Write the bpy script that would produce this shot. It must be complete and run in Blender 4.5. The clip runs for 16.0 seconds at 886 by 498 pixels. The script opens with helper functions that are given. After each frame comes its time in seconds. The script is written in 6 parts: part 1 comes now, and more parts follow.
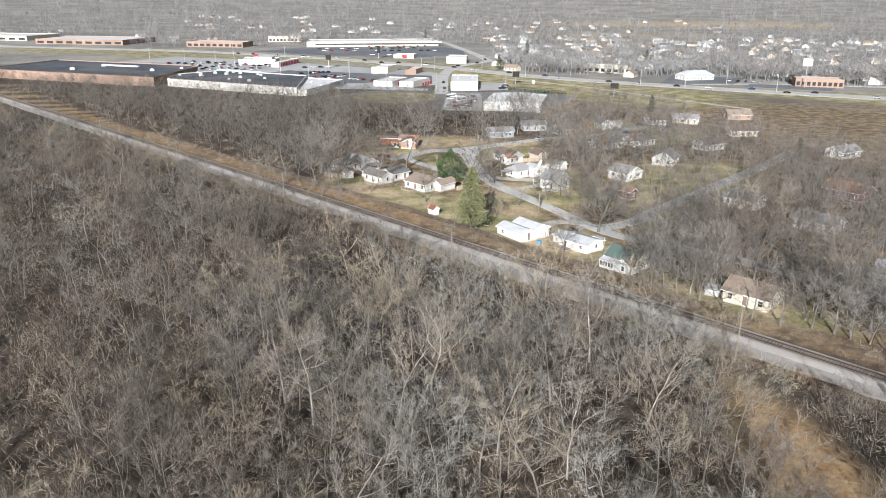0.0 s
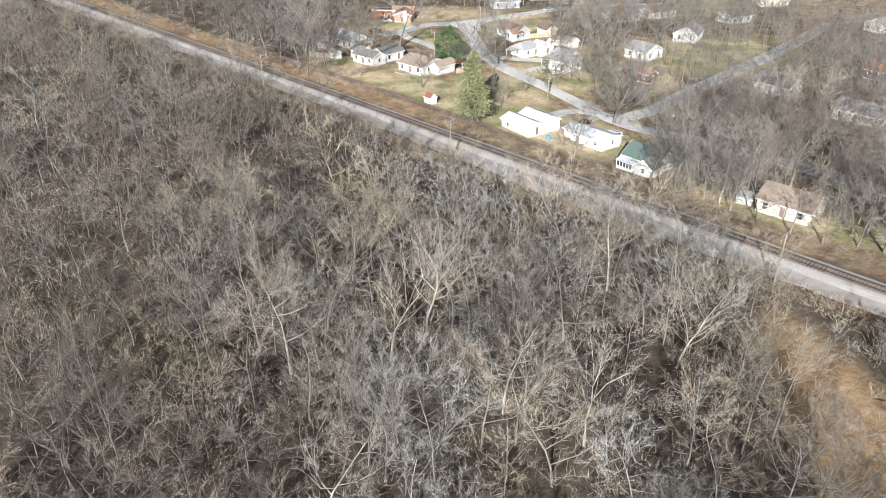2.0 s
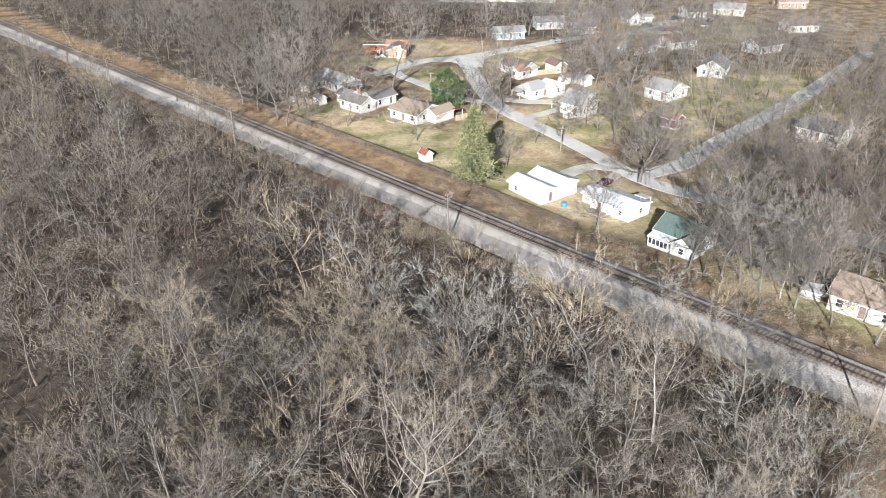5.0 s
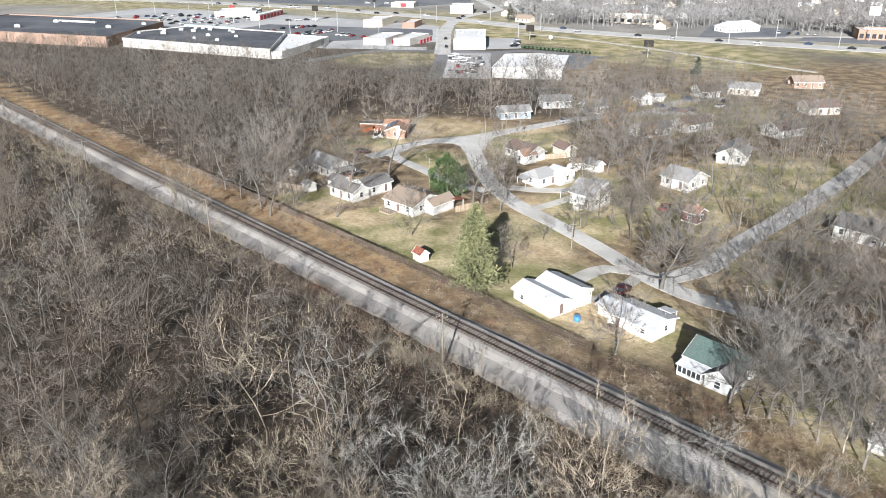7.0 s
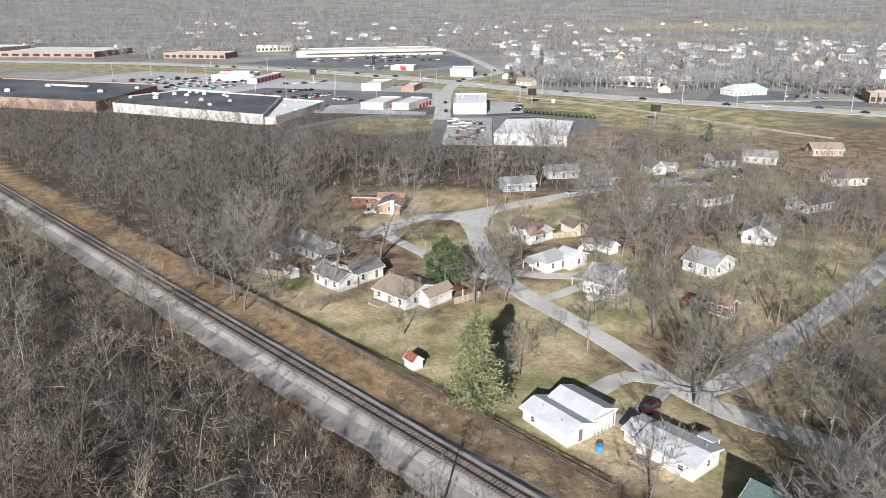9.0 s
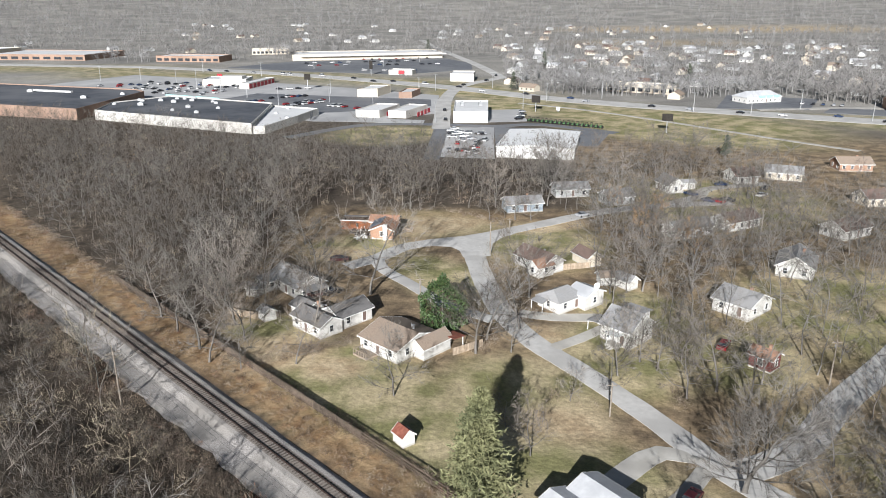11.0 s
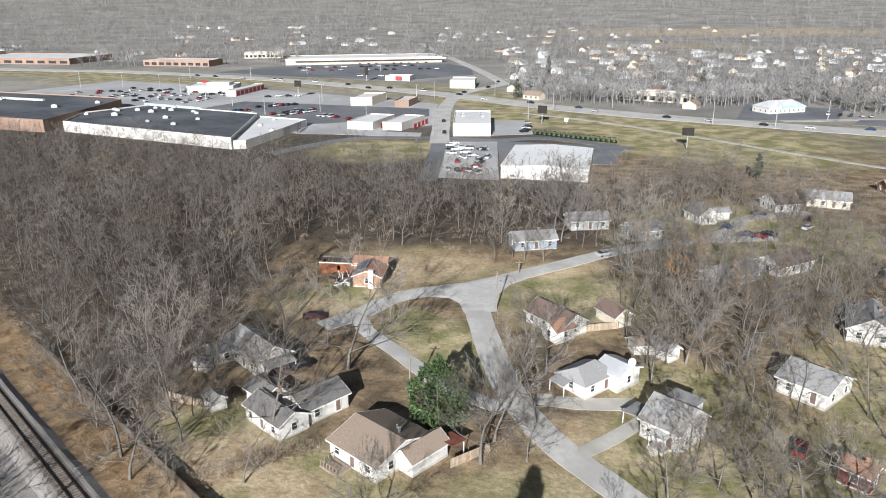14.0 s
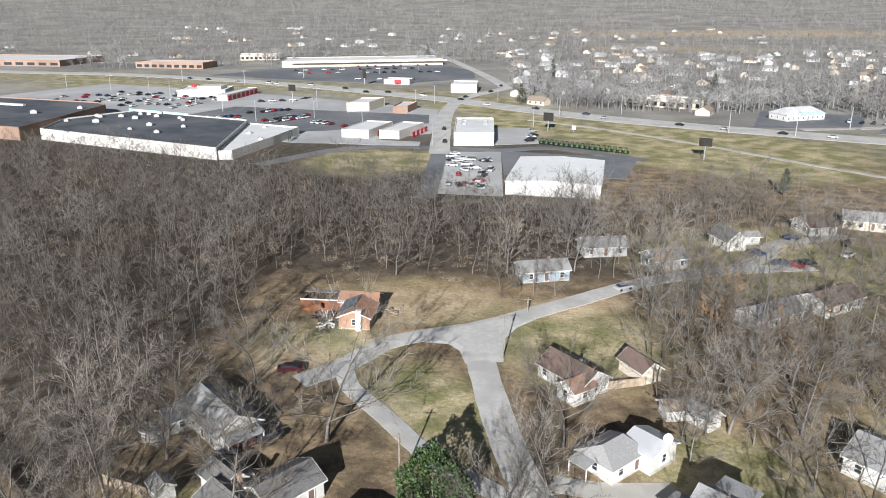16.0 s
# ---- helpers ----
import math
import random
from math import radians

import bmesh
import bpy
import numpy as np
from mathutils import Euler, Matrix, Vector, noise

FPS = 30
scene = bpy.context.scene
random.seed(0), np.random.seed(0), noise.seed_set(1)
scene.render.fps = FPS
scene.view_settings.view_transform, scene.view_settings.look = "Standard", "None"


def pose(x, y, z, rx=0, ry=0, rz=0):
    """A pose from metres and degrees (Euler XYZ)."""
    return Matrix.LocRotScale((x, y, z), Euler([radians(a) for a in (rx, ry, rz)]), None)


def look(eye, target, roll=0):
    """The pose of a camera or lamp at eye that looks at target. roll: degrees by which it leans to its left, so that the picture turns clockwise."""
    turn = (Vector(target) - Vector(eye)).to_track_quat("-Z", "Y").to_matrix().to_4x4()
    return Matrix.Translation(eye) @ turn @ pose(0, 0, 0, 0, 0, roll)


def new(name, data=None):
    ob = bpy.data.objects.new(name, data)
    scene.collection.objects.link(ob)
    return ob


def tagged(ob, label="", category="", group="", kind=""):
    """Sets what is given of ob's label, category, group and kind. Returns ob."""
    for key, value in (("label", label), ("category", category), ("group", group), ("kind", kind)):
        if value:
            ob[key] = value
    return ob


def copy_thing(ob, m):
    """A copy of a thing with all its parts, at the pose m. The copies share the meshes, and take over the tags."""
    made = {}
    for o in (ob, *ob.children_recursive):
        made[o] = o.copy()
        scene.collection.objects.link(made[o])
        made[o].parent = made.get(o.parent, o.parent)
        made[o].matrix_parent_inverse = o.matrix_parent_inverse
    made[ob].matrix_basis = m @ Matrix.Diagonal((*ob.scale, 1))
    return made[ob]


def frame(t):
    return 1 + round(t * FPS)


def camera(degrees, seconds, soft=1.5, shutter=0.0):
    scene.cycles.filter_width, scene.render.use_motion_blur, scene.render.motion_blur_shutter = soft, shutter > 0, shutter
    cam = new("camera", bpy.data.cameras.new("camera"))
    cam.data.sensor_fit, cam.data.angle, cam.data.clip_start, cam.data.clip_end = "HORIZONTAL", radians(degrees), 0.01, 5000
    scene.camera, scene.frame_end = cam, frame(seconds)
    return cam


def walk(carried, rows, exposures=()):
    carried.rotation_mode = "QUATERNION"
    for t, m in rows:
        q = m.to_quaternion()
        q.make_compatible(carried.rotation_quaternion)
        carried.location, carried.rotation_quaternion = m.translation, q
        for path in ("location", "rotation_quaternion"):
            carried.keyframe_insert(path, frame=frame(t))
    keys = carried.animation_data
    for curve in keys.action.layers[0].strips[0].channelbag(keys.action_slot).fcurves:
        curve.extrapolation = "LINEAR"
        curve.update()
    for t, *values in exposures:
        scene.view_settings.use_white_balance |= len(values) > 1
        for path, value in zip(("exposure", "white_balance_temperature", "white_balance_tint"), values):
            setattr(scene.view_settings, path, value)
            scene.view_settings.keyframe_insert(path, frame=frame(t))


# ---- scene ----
cam = camera(61.8, 16.0, soft=1.0)
PATH = [
    (0, (0.239, 1.18, 60.483), (0.174, 3.07, 59.831), 0.5),
    (0.5, (0.149, 6.106, 60.484), (0.088, 7.934, 59.676), 0.5),
    (1, (0.063, 11.036, 60.487), (0.004, 12.848, 59.644), 0.5),
    (1.5, (-0.014, 15.981, 60.493), (-0.071, 17.732, 59.528), 0.4),
    (2, (-0.079, 20.947, 60.501), (-0.136, 22.693, 59.528), 0.4),
    (2.5, (-0.12, 25.935, 60.509), (-0.179, 27.682, 59.539), 0.1),
    (3, (-0.119, 30.949, 60.518), (-0.18, 32.698, 59.55), -0.1),
    (3.5, (-0.057, 35.989, 60.526), (-0.12, 37.739, 59.56), -0.4),
    (4, (0.075, 41.053, 60.535), (0.007, 42.804, 59.571), -0.8),
    (6.3, (0.977, 64.51, 60.61), (0.893, 66.313, 59.749), -0.2),
    (6.5, (1.037, 66.576, 60.612), (0.954, 68.387, 59.768), -0.1),
    (7, (1.133, 71.807, 60.621), (1.047, 73.644, 59.834), -0.1),
    (7.5, (1.175, 77.101, 60.631), (1.086, 78.959, 59.897), -0.1),
    (8, (1.17, 82.455, 60.645), (1.08, 84.316, 59.915), -0.2),
    (8.5, (1.122, 87.866, 60.659), (1.031, 89.751, 59.996), -0.1),
    (9, (1.043, 93.323, 60.673), (0.951, 95.214, 60.027), -0.2),
    (9.2, (0.999, 95.526, 60.679), (0.907, 97.417, 60.032), -0.1),
    (11.5, (0.367, 121.072, 60.913), (0.275, 122.964, 60.273), -0.1),
    (12, (0.217, 126.624, 60.931), (0.126, 128.517, 60.291), -0.1),
    (12.5, (0.059, 132.173, 60.942), (-0.032, 134.066, 60.302), -0.0),
    (13, (-0.101, 137.716, 60.951), (-0.192, 139.61, 60.312), -0.0),
    (13.5, (-0.259, 143.252, 60.956), (-0.351, 145.145, 60.318), -0.0),
    (14, (-0.407, 148.787, 60.959), (-0.499, 150.681, 60.322), 0.0),
    (14.5, (-0.544, 154.33, 60.961), (-0.637, 156.224, 60.325), 0.0),
    (15, (-0.68, 159.881, 60.963), (-0.773, 161.775, 60.327), 0.1),
    (15.5, (-0.821, 165.437, 60.964), (-0.915, 167.331, 60.328), 0.1),
    (16, (-0.963, 170.998, 60.965), (-1.058, 172.892, 60.33), 0.1),
]
walk(cam, [(t, look(eye, target, roll)) for t, eye, target, roll in PATH],
     [(0.0, 0.09), (0.7, 0.18), (1.5, 0.41), (3.5, 0.48), (6.5, 0.38), (8.0, 0.23), (9.0, 0.03), (12.5, -0.06), (16.0, -0.04)])

# ---------------------------------------------------------------- light
SUN_ELEV, SUN_TURN = radians(22), radians(188.8)
world = bpy.data.worlds.new("sky")
world.use_nodes = True
scene.world = world
wt = world.node_tree
sky = wt.nodes.new("ShaderNodeTexSky")
sky.sky_type = "NISHITA"
sky.sun_disc = False
sky.sun_elevation, sky.sun_rotation = SUN_ELEV, SUN_TURN
wt.links.new(sky.outputs[0], wt.nodes["Background"].inputs[0])
wt.nodes["Background"].inputs[1].default_value = 0.05
sun = new("sun", bpy.data.lights.new("sun", "SUN"))
sun.data.energy, sun.data.angle, sun.data.color = 8.4, radians(0.55), (0.985, 0.985, 0.99)
sun.matrix_world = look((-15.5, -100, 40.5), (0, 0, 0))

# ---------------------------------------------------------------- materials


def surf(name, a, b, scale=1.0, c=None, scale2=0.05, rough=0.85, bump=0.0, bump_scale=None, metal=0.0, rand=0.0, island=0.0):
    """Two colours mixed by fine noise, a third by broad noise, with bump and variation from piece to piece."""
    m = bpy.data.materials.new(name)
    m.use_nodes = True
    n, k = m.node_tree.nodes, m.node_tree.links
    out = n["Principled BSDF"]
    geo = n.new("ShaderNodeNewGeometry")
    n1 = n.new("ShaderNodeTexNoise")
    n1.inputs["Scale"].default_value, n1.inputs["Detail"].default_value = scale, 5
    k.new(geo.outputs["Position"], n1.inputs["Vector"])
    r1 = n.new("ShaderNodeMapRange")
    r1.inputs[1].default_value, r1.inputs[2].default_value = 0.35, 0.65
    k.new(n1.outputs[0], r1.inputs[0])
    mix = n.new("ShaderNodeMixRGB")
    mix.inputs[1].default_value, mix.inputs[2].default_value = (*a, 1), (*b, 1)
    k.new(r1.outputs[0], mix.inputs[0])
    col = mix.outputs[0]
    if c:
        n2 = n.new("ShaderNodeTexNoise")
        n2.inputs["Scale"].default_value, n2.inputs["Detail"].default_value = scale2, 3
        k.new(geo.outputs["Position"], n2.inputs["Vector"])
        r2 = n.new("ShaderNodeMapRange")
        r2.inputs[1].default_value, r2.inputs[2].default_value = 0.42, 0.66
        k.new(n2.outputs[0], r2.inputs[0])
        mx = n.new("ShaderNodeMixRGB")
        mx.inputs[2].default_value = (*c, 1)
        k.new(r2.outputs[0], mx.inputs[0])
        k.new(col, mx.inputs[1])
        col = mx.outputs[0]
    for amount, node, socket in ((rand, "ShaderNodeObjectInfo", "Random"), (island, None, "Random Per Island")):
        if amount:
            src = n.new(node).outputs[socket] if node else geo.outputs[socket]
            r = n.new("ShaderNodeMapRange")
            r.inputs[3].default_value, r.inputs[4].default_value = 1 - amount, 1 + amount
            k.new(src, r.inputs[0])
            h = n.new("ShaderNodeHueSaturation")
            k.new(r.outputs[0], h.inputs["Value"])
            k.new(col, h.inputs["Color"])
            col = h.outputs[0]
    k.new(col, out.inputs["Base Color"])
    out.inputs["Roughness"].default_value, out.inputs["Metallic"].default_value = rough, metal
    out.inputs["Specular IOR Level"].default_value = 0.25 if rough > 0.6 else 0.5
    if bump:
        bn = n.new("ShaderNodeTexNoise")
        bn.inputs["Scale"].default_value, bn.inputs["Detail"].default_value = bump_scale or scale * 3, 4
        k.new(geo.outputs["Position"], bn.inputs["Vector"])
        bp = n.new("ShaderNodeBump")
        bp.inputs["Strength"].default_value, bp.inputs["Distance"].default_value = 1.0, bump
        k.new(bn.outputs[0], bp.inputs["Height"])
        k.new(bp.outputs[0], out.inputs["Normal"])
    return m


def striped(name, a, b, step, depth, rough=0.7, axis=2, c=None):
    """Siding or sheet-metal ribs: a wave along one local axis gives the relief."""
    m = surf(name, a, b, 1.5, c, 0.25, rough)
    n, k = m.node_tree.nodes, m.node_tree.links
    tc = n.new("ShaderNodeTexCoord")
    w = n.new("ShaderNodeTexWave")
    w.bands_direction = "XYZ"[axis]
    w.wave_profile = "SAW"
    w.inputs["Scale"].default_value = 0.314 / step
    k.new(tc.outputs["Object"], w.inputs["Vector"])
    bp = n.new("ShaderNodeBump")
    bp.inputs["Strength"].default_value, bp.inputs["Distance"].default_value = 1.0, depth
    k.new(w.outputs["Fac"], bp.inputs["Height"])
    k.new(bp.outputs[0], n["Principled BSDF"].inputs["Normal"])
    return m


M = {
    "bark": surf("grey_bark", (0.13, 0.12, 0.108), (0.22, 0.205, 0.188), 0.9, (0.18, 0.168, 0.155), 0.03, 0.95, rand=0.22),
    "bark_grey": surf("light_grey_bark", (0.15, 0.138, 0.124), (0.27, 0.252, 0.23), 0.9, (0.20, 0.186, 0.168), 0.05, 0.95, rand=0.3),
    "bark_pale": surf("pale_sycamore_bark", (0.44, 0.405, 0.35), (0.24, 0.215, 0.18), 1.0, (0.52, 0.485, 0.43), 0.3, 0.9),
    "twig": surf("bare_twigs", (0.15, 0.138, 0.125), (0.265, 0.247, 0.226), 0.12, (0.22, 0.186, 0.155), 0.03, 0.95, rand=0.32, island=0.3),
    "twig_dark": surf("dark_yard_twigs", (0.078, 0.071, 0.063), (0.175, 0.162, 0.147), 0.2, (0.125, 0.106, 0.088), 0.04, 0.95, rand=0.3, island=0.3),
    "twig_wood": surf("woodland_twigs", (0.092, 0.086, 0.079), (0.225, 0.212, 0.196), 0.12, (0.155, 0.132, 0.112), 0.03, 0.95, island=0.3),
    "twig_tan": surf("tan_vine_grown_twigs", (0.19, 0.158, 0.118), (0.34, 0.288, 0.225), 0.12, (0.26, 0.225, 0.16), 0.03, 0.95, rand=0.25, island=0.3),
    "twig_ash": surf("ash_grey_twigs", (0.20, 0.196, 0.184), (0.33, 0.325, 0.305), 0.12, (0.26, 0.262, 0.23), 0.03, 0.95, rand=0.25, island=0.3),
    "twig_pale": surf("pale_twigs", (0.31, 0.285, 0.25), (0.23, 0.207, 0.18), 0.5, None, 0.1, 0.95, island=0.25),
    # distant haze put into the colour: paler and greyer than the nearer twigs
    "twig_far_hazed": surf("distant_hazed_twigs", (0.165, 0.161, 0.16), (0.27, 0.266, 0.264), 0.02, (0.215, 0.205, 0.197), 0.006, 0.95, island=0.25),
    "brush": surf("dry_brush", (0.27, 0.22, 0.165), (0.39, 0.33, 0.26), 0.3, (0.25, 0.185, 0.13), 0.06, 0.95, island=0.35),
    "thicket": surf("vine_grown_thicket", (0.06, 0.052, 0.044), (0.20, 0.176, 0.15), 0.12, (0.14, 0.108, 0.082), 0.04, 0.95, island=0.35),
    "vine": surf("dark_dry_vines", (0.085, 0.062, 0.048), (0.17, 0.125, 0.098), 0.5, None, 0.06, 0.95, island=0.35),
    "red_brush": surf("russet_brush", (0.20, 0.10, 0.065), (0.30, 0.17, 0.11), 0.5, None, 0.06, 0.95, island=0.3),
    "dead_leaf": surf("clinging_brown_leaves", (0.36, 0.24, 0.13), (0.27, 0.17, 0.09), 0.5, None, 0.1, 0.9, island=0.35),
    "needle": surf("pine_needles", (0.165, 0.17, 0.085), (0.25, 0.25, 0.135), 0.8, (0.115, 0.125, 0.065), 0.25, 0.8, island=0.35),
    "needle_dark": surf("dark_needles", (0.045, 0.06, 0.04), (0.075, 0.09, 0.055), 0.8, None, 0.2, 0.8, island=0.35),
    "leaf": surf("glossy_green_leaves", (0.034, 0.066, 0.022), (0.07, 0.112, 0.036), 0.9, None, 0.2, 0.6, island=0.45),
    "asphalt": surf("worn_pale_asphalt", (0.50, 0.488, 0.468), (0.585, 0.572, 0.55), 0.9, (0.43, 0.418, 0.40), 0.12, 0.9, 0.01, 6),
    "asphalt_dark": surf("dark_sealed_asphalt", (0.13, 0.137, 0.152), (0.18, 0.187, 0.203), 0.2, (0.22, 0.224, 0.232), 0.02, 0.85),
    "lot": surf("grey_parking_asphalt", (0.43, 0.43, 0.43), (0.52, 0.515, 0.51), 0.1, (0.36, 0.36, 0.365), 0.02, 0.9),
    "concrete": surf("pale_concrete", (0.46, 0.44, 0.40), (0.55, 0.53, 0.49), 0.8, (0.38, 0.36, 0.33), 0.2, 0.85),
    "gravel": surf("pale_ballast_gravel", (0.24, 0.222, 0.208), (0.52, 0.49, 0.465), 5.5, (0.38, 0.352, 0.32), 0.09, 0.95, 0.09, 7),
    "gravel_dark": surf("oily_ballast_gravel", (0.20, 0.175, 0.155), (0.31, 0.275, 0.25), 4.0, (0.24, 0.21, 0.18), 0.12, 0.95, 0.05, 9),
    "rail": surf("rusty_worn_rail", (0.09, 0.06, 0.05), (0.14, 0.10, 0.085), 3.0, None, 0.1, 0.5, metal=0.7),
    "tie": surf("weathered_sleeper_wood", (0.10, 0.085, 0.072), (0.19, 0.165, 0.145), 4.0, None, 0.1, 0.95, rand=0.35),
    "pole": surf("weathered_pole_wood", (0.20, 0.17, 0.14), (0.29, 0.255, 0.215), 2.0, None, 0.1, 0.95),
    "wire": surf("dull_wire", (0.10, 0.10, 0.10), (0.16, 0.16, 0.16), 2.0, None, 0.1, 0.6, metal=0.5),
    "steel": surf("galvanised_steel", (0.42, 0.43, 0.44), (0.52, 0.53, 0.54), 2.0, None, 0.1, 0.5, metal=0.6),
    "fence": surf("dark_weathered_fence_wood", (0.085, 0.066, 0.052), (0.14, 0.11, 0.088), 2.0, None, 0.1, 0.95, rand=0.3),
    "fence_tan": surf("tan_fence_wood", (0.33, 0.26, 0.19), (0.42, 0.34, 0.26), 2.0, None, 0.1, 0.95, rand=0.2),
    "white": striped("white_lap_siding", (0.68, 0.67, 0.645), (0.58, 0.57, 0.545), 0.18, 0.012),
    "white_metal": striped("white_ribbed_metal", (0.80, 0.80, 0.79), (0.73, 0.73, 0.72), 0.5, 0.02, 0.5, 0),
    "metal_roof": surf("bright_white_roof_coating", (0.86, 0.86, 0.855), (0.80, 0.80, 0.80), 0.4, (0.76, 0.76, 0.76), 0.05, 0.6),
    "cream": striped("cream_lap_siding", (0.66, 0.59, 0.48), (0.58, 0.52, 0.43), 0.18, 0.012),
    "grey_side": striped("grey_lap_siding", (0.42, 0.43, 0.43), (0.48, 0.49, 0.49), 0.18, 0.012),
    "blue_side": striped("blue_grey_lap_siding", (0.30, 0.36, 0.42), (0.36, 0.42, 0.47), 0.18, 0.012),
    "red_side": striped("red_lap_siding", (0.17, 0.045, 0.04), (0.13, 0.04, 0.035), 0.18, 0.012),
    "trim": surf("white_trim_paint", (0.80, 0.80, 0.78), (0.74, 0.74, 0.72), 2, None, 0.1, 0.6),
    "brick": surf("orange_brick", (0.36, 0.22, 0.15), (0.43, 0.28, 0.20), 3, (0.32, 0.19, 0.13), 0.3, 0.9),
    "brick_mall": surf("brown_brick", (0.31, 0.21, 0.165), (0.37, 0.26, 0.20), 0.5, (0.28, 0.19, 0.145), 0.05, 0.9),
    "roof_grey": surf("grey_shingles", (0.27, 0.27, 0.275), (0.36, 0.36, 0.36), 3.5, (0.31, 0.305, 0.30), 0.3, 0.9, 0.02, 8),
    "roof_dark": surf("dark_grey_shingles", (0.145, 0.14, 0.14), (0.205, 0.20, 0.195), 3.5, (0.17, 0.165, 0.16), 0.3, 0.9, 0.02, 8),
    "roof_brown": surf("brown_shingles", (0.26, 0.20, 0.155), (0.34, 0.27, 0.215), 3.5, (0.29, 0.235, 0.19), 0.25, 0.9, 0.02, 8),
    "roof_umber": surf("dark_red_brown_shingles", (0.155, 0.105, 0.09), (0.21, 0.15, 0.13), 3.5, (0.18, 0.13, 0.11), 0.3, 0.9, 0.02, 8),
    "roof_rust": surf("rust_brown_shingles", (0.33, 0.18, 0.12), (0.40, 0.235, 0.16), 3.5, (0.28, 0.16, 0.11), 0.4, 0.9, 0.02, 8),
    "roof_green": surf("dark_green_shingles", (0.075, 0.115, 0.105), (0.115, 0.16, 0.145), 3.5, (0.10, 0.13, 0.12), 0.3, 0.85, 0.02, 8),
    "roof_white": striped("white_sheet_metal_roof", (0.62, 0.63, 0.645), (0.54, 0.55, 0.57), 0.6, 0.025, 0.5, 0, (0.48, 0.49, 0.51)),
    "roof_red": surf("rusty_red_sheet", (0.21, 0.07, 0.05), (0.29, 0.115, 0.08), 2.0, (0.17, 0.065, 0.048), 0.6, 0.7),
    "membrane": surf("dark_roof_membrane", (0.07, 0.077, 0.092), (0.11, 0.117, 0.133), 0.15, (0.15, 0.155, 0.168), 0.03, 0.8),
    "membrane_white": surf("white_roof_membrane", (0.76, 0.76, 0.76), (0.70, 0.70, 0.70), 0.15, (0.64, 0.64, 0.64), 0.05, 0.7),
    "stucco": surf("white_painted_block", (0.66, 0.645, 0.61), (0.58, 0.565, 0.53), 0.5, (0.50, 0.475, 0.44), 0.06, 0.85),
    "tan_block": surf("tan_painted_block", (0.58, 0.52, 0.43), (0.50, 0.45, 0.38), 0.5, None, 0.06, 0.85),
    "teal": surf("pale_teal_panel", (0.30, 0.56, 0.56), (0.36, 0.62, 0.62), 0.5, None, 0.1, 0.7),
    "red_paint": surf("red_paint", (0.42, 0.035, 0.05), (0.36, 0.03, 0.045), 1, None, 0.1, 0.5),
    "glass": surf("dark_window_glass", (0.03, 0.035, 0.042), (0.05, 0.056, 0.065), 1.0, None, 0.1, 0.12),
    "dark": surf("dark_paint_and_doorway_shade", (0.025, 0.022, 0.02), (0.04, 0.036, 0.032), 1.0, None, 0.1, 0.9),
    "rubber": surf("tyre_rubber", (0.018, 0.018, 0.018), (0.03, 0.03, 0.03), 4.0, None, 0.1, 0.85),
    "tarp": surf("blue_grey_tarpaulin", (0.10, 0.125, 0.155), (0.16, 0.185, 0.22), 1.5, (0.07, 0.085, 0.11), 0.6, 0.6, 0.08, 1.5),
    "blue_plastic": surf("blue_plastic", (0.05, 0.20, 0.42), (0.08, 0.26, 0.48), 2.0, None, 0.1, 0.5),
    "burnt": surf("charred_timber", (0.035, 0.028, 0.024), (0.10, 0.075, 0.06), 2.0, None, 0.1, 0.95),
    "char_orange": surf("exposed_orange_boards", (0.30, 0.11, 0.05), (0.20, 0.075, 0.04), 1.2, (0.09, 0.05, 0.032), 0.5, 0.9),
    "deck": surf("weathered_deck_boards", (0.25, 0.20, 0.155), (0.34, 0.28, 0.22), 3.0, None, 0.1, 0.95),
    "line": surf("road_paint", (0.70, 0.69, 0.66), (0.60, 0.59, 0.56), 1.0, None, 0.1, 0.8),
    "tractor": surf("green_machine_paint", (0.05, 0.14, 0.05), (0.08, 0.18, 0.06), 1.0, None, 0.1, 0.5),
}
for nm, c in (("car_white", (0.75, 0.75, 0.75)), ("car_silver", (0.42, 0.43, 0.45)), ("car_black", (0.02, 0.02, 0.023)), ("car_red", (0.30, 0.025, 0.03)),
              ("car_blue", (0.035, 0.06, 0.13)), ("car_maroon", (0.09, 0.02, 0.025))):
    M[nm] = surf(nm + "_paint", c, tuple(v * 0.9 for v in c), 2, None, 0.1, 0.25, metal=0.15)

# ---------------------------------------------------------------- mesh helpers


def box(bm, x, y, z, sx, sy, sz, turn=0.0, bevel=0.0):
    """A box centred at x, y with its underside at z."""
    g = bmesh.ops.create_cube(bm, size=1.0, matrix=Matrix.Translation((x, y, z + sz / 2)) @ Matrix.Rotation(turn, 4, "Z") @ Matrix.Diagonal((sx, sy, sz, 1)))
    if bevel:
        edges = {e for v in g["verts"] for e in v.link_edges}
        bmesh.ops.bevel(bm, geom=list(edges), offset=bevel, segments=1, affect="EDGES")


def tube(bm, a, b, r0, r1=None, sides=6):
    """A tapered round bar from a to b."""
    a, b = Vector(a), Vector(b)
    d = b - a
    m = Matrix.Translation((a + b) / 2) @ d.to_track_quat("Z", "Y").to_matrix().to_4x4()
    bmesh.ops.create_cone(bm, cap_ends=True, segments=sides, radius1=r0, radius2=r0 if r1 is None else r1, depth=d.length, matrix=m)


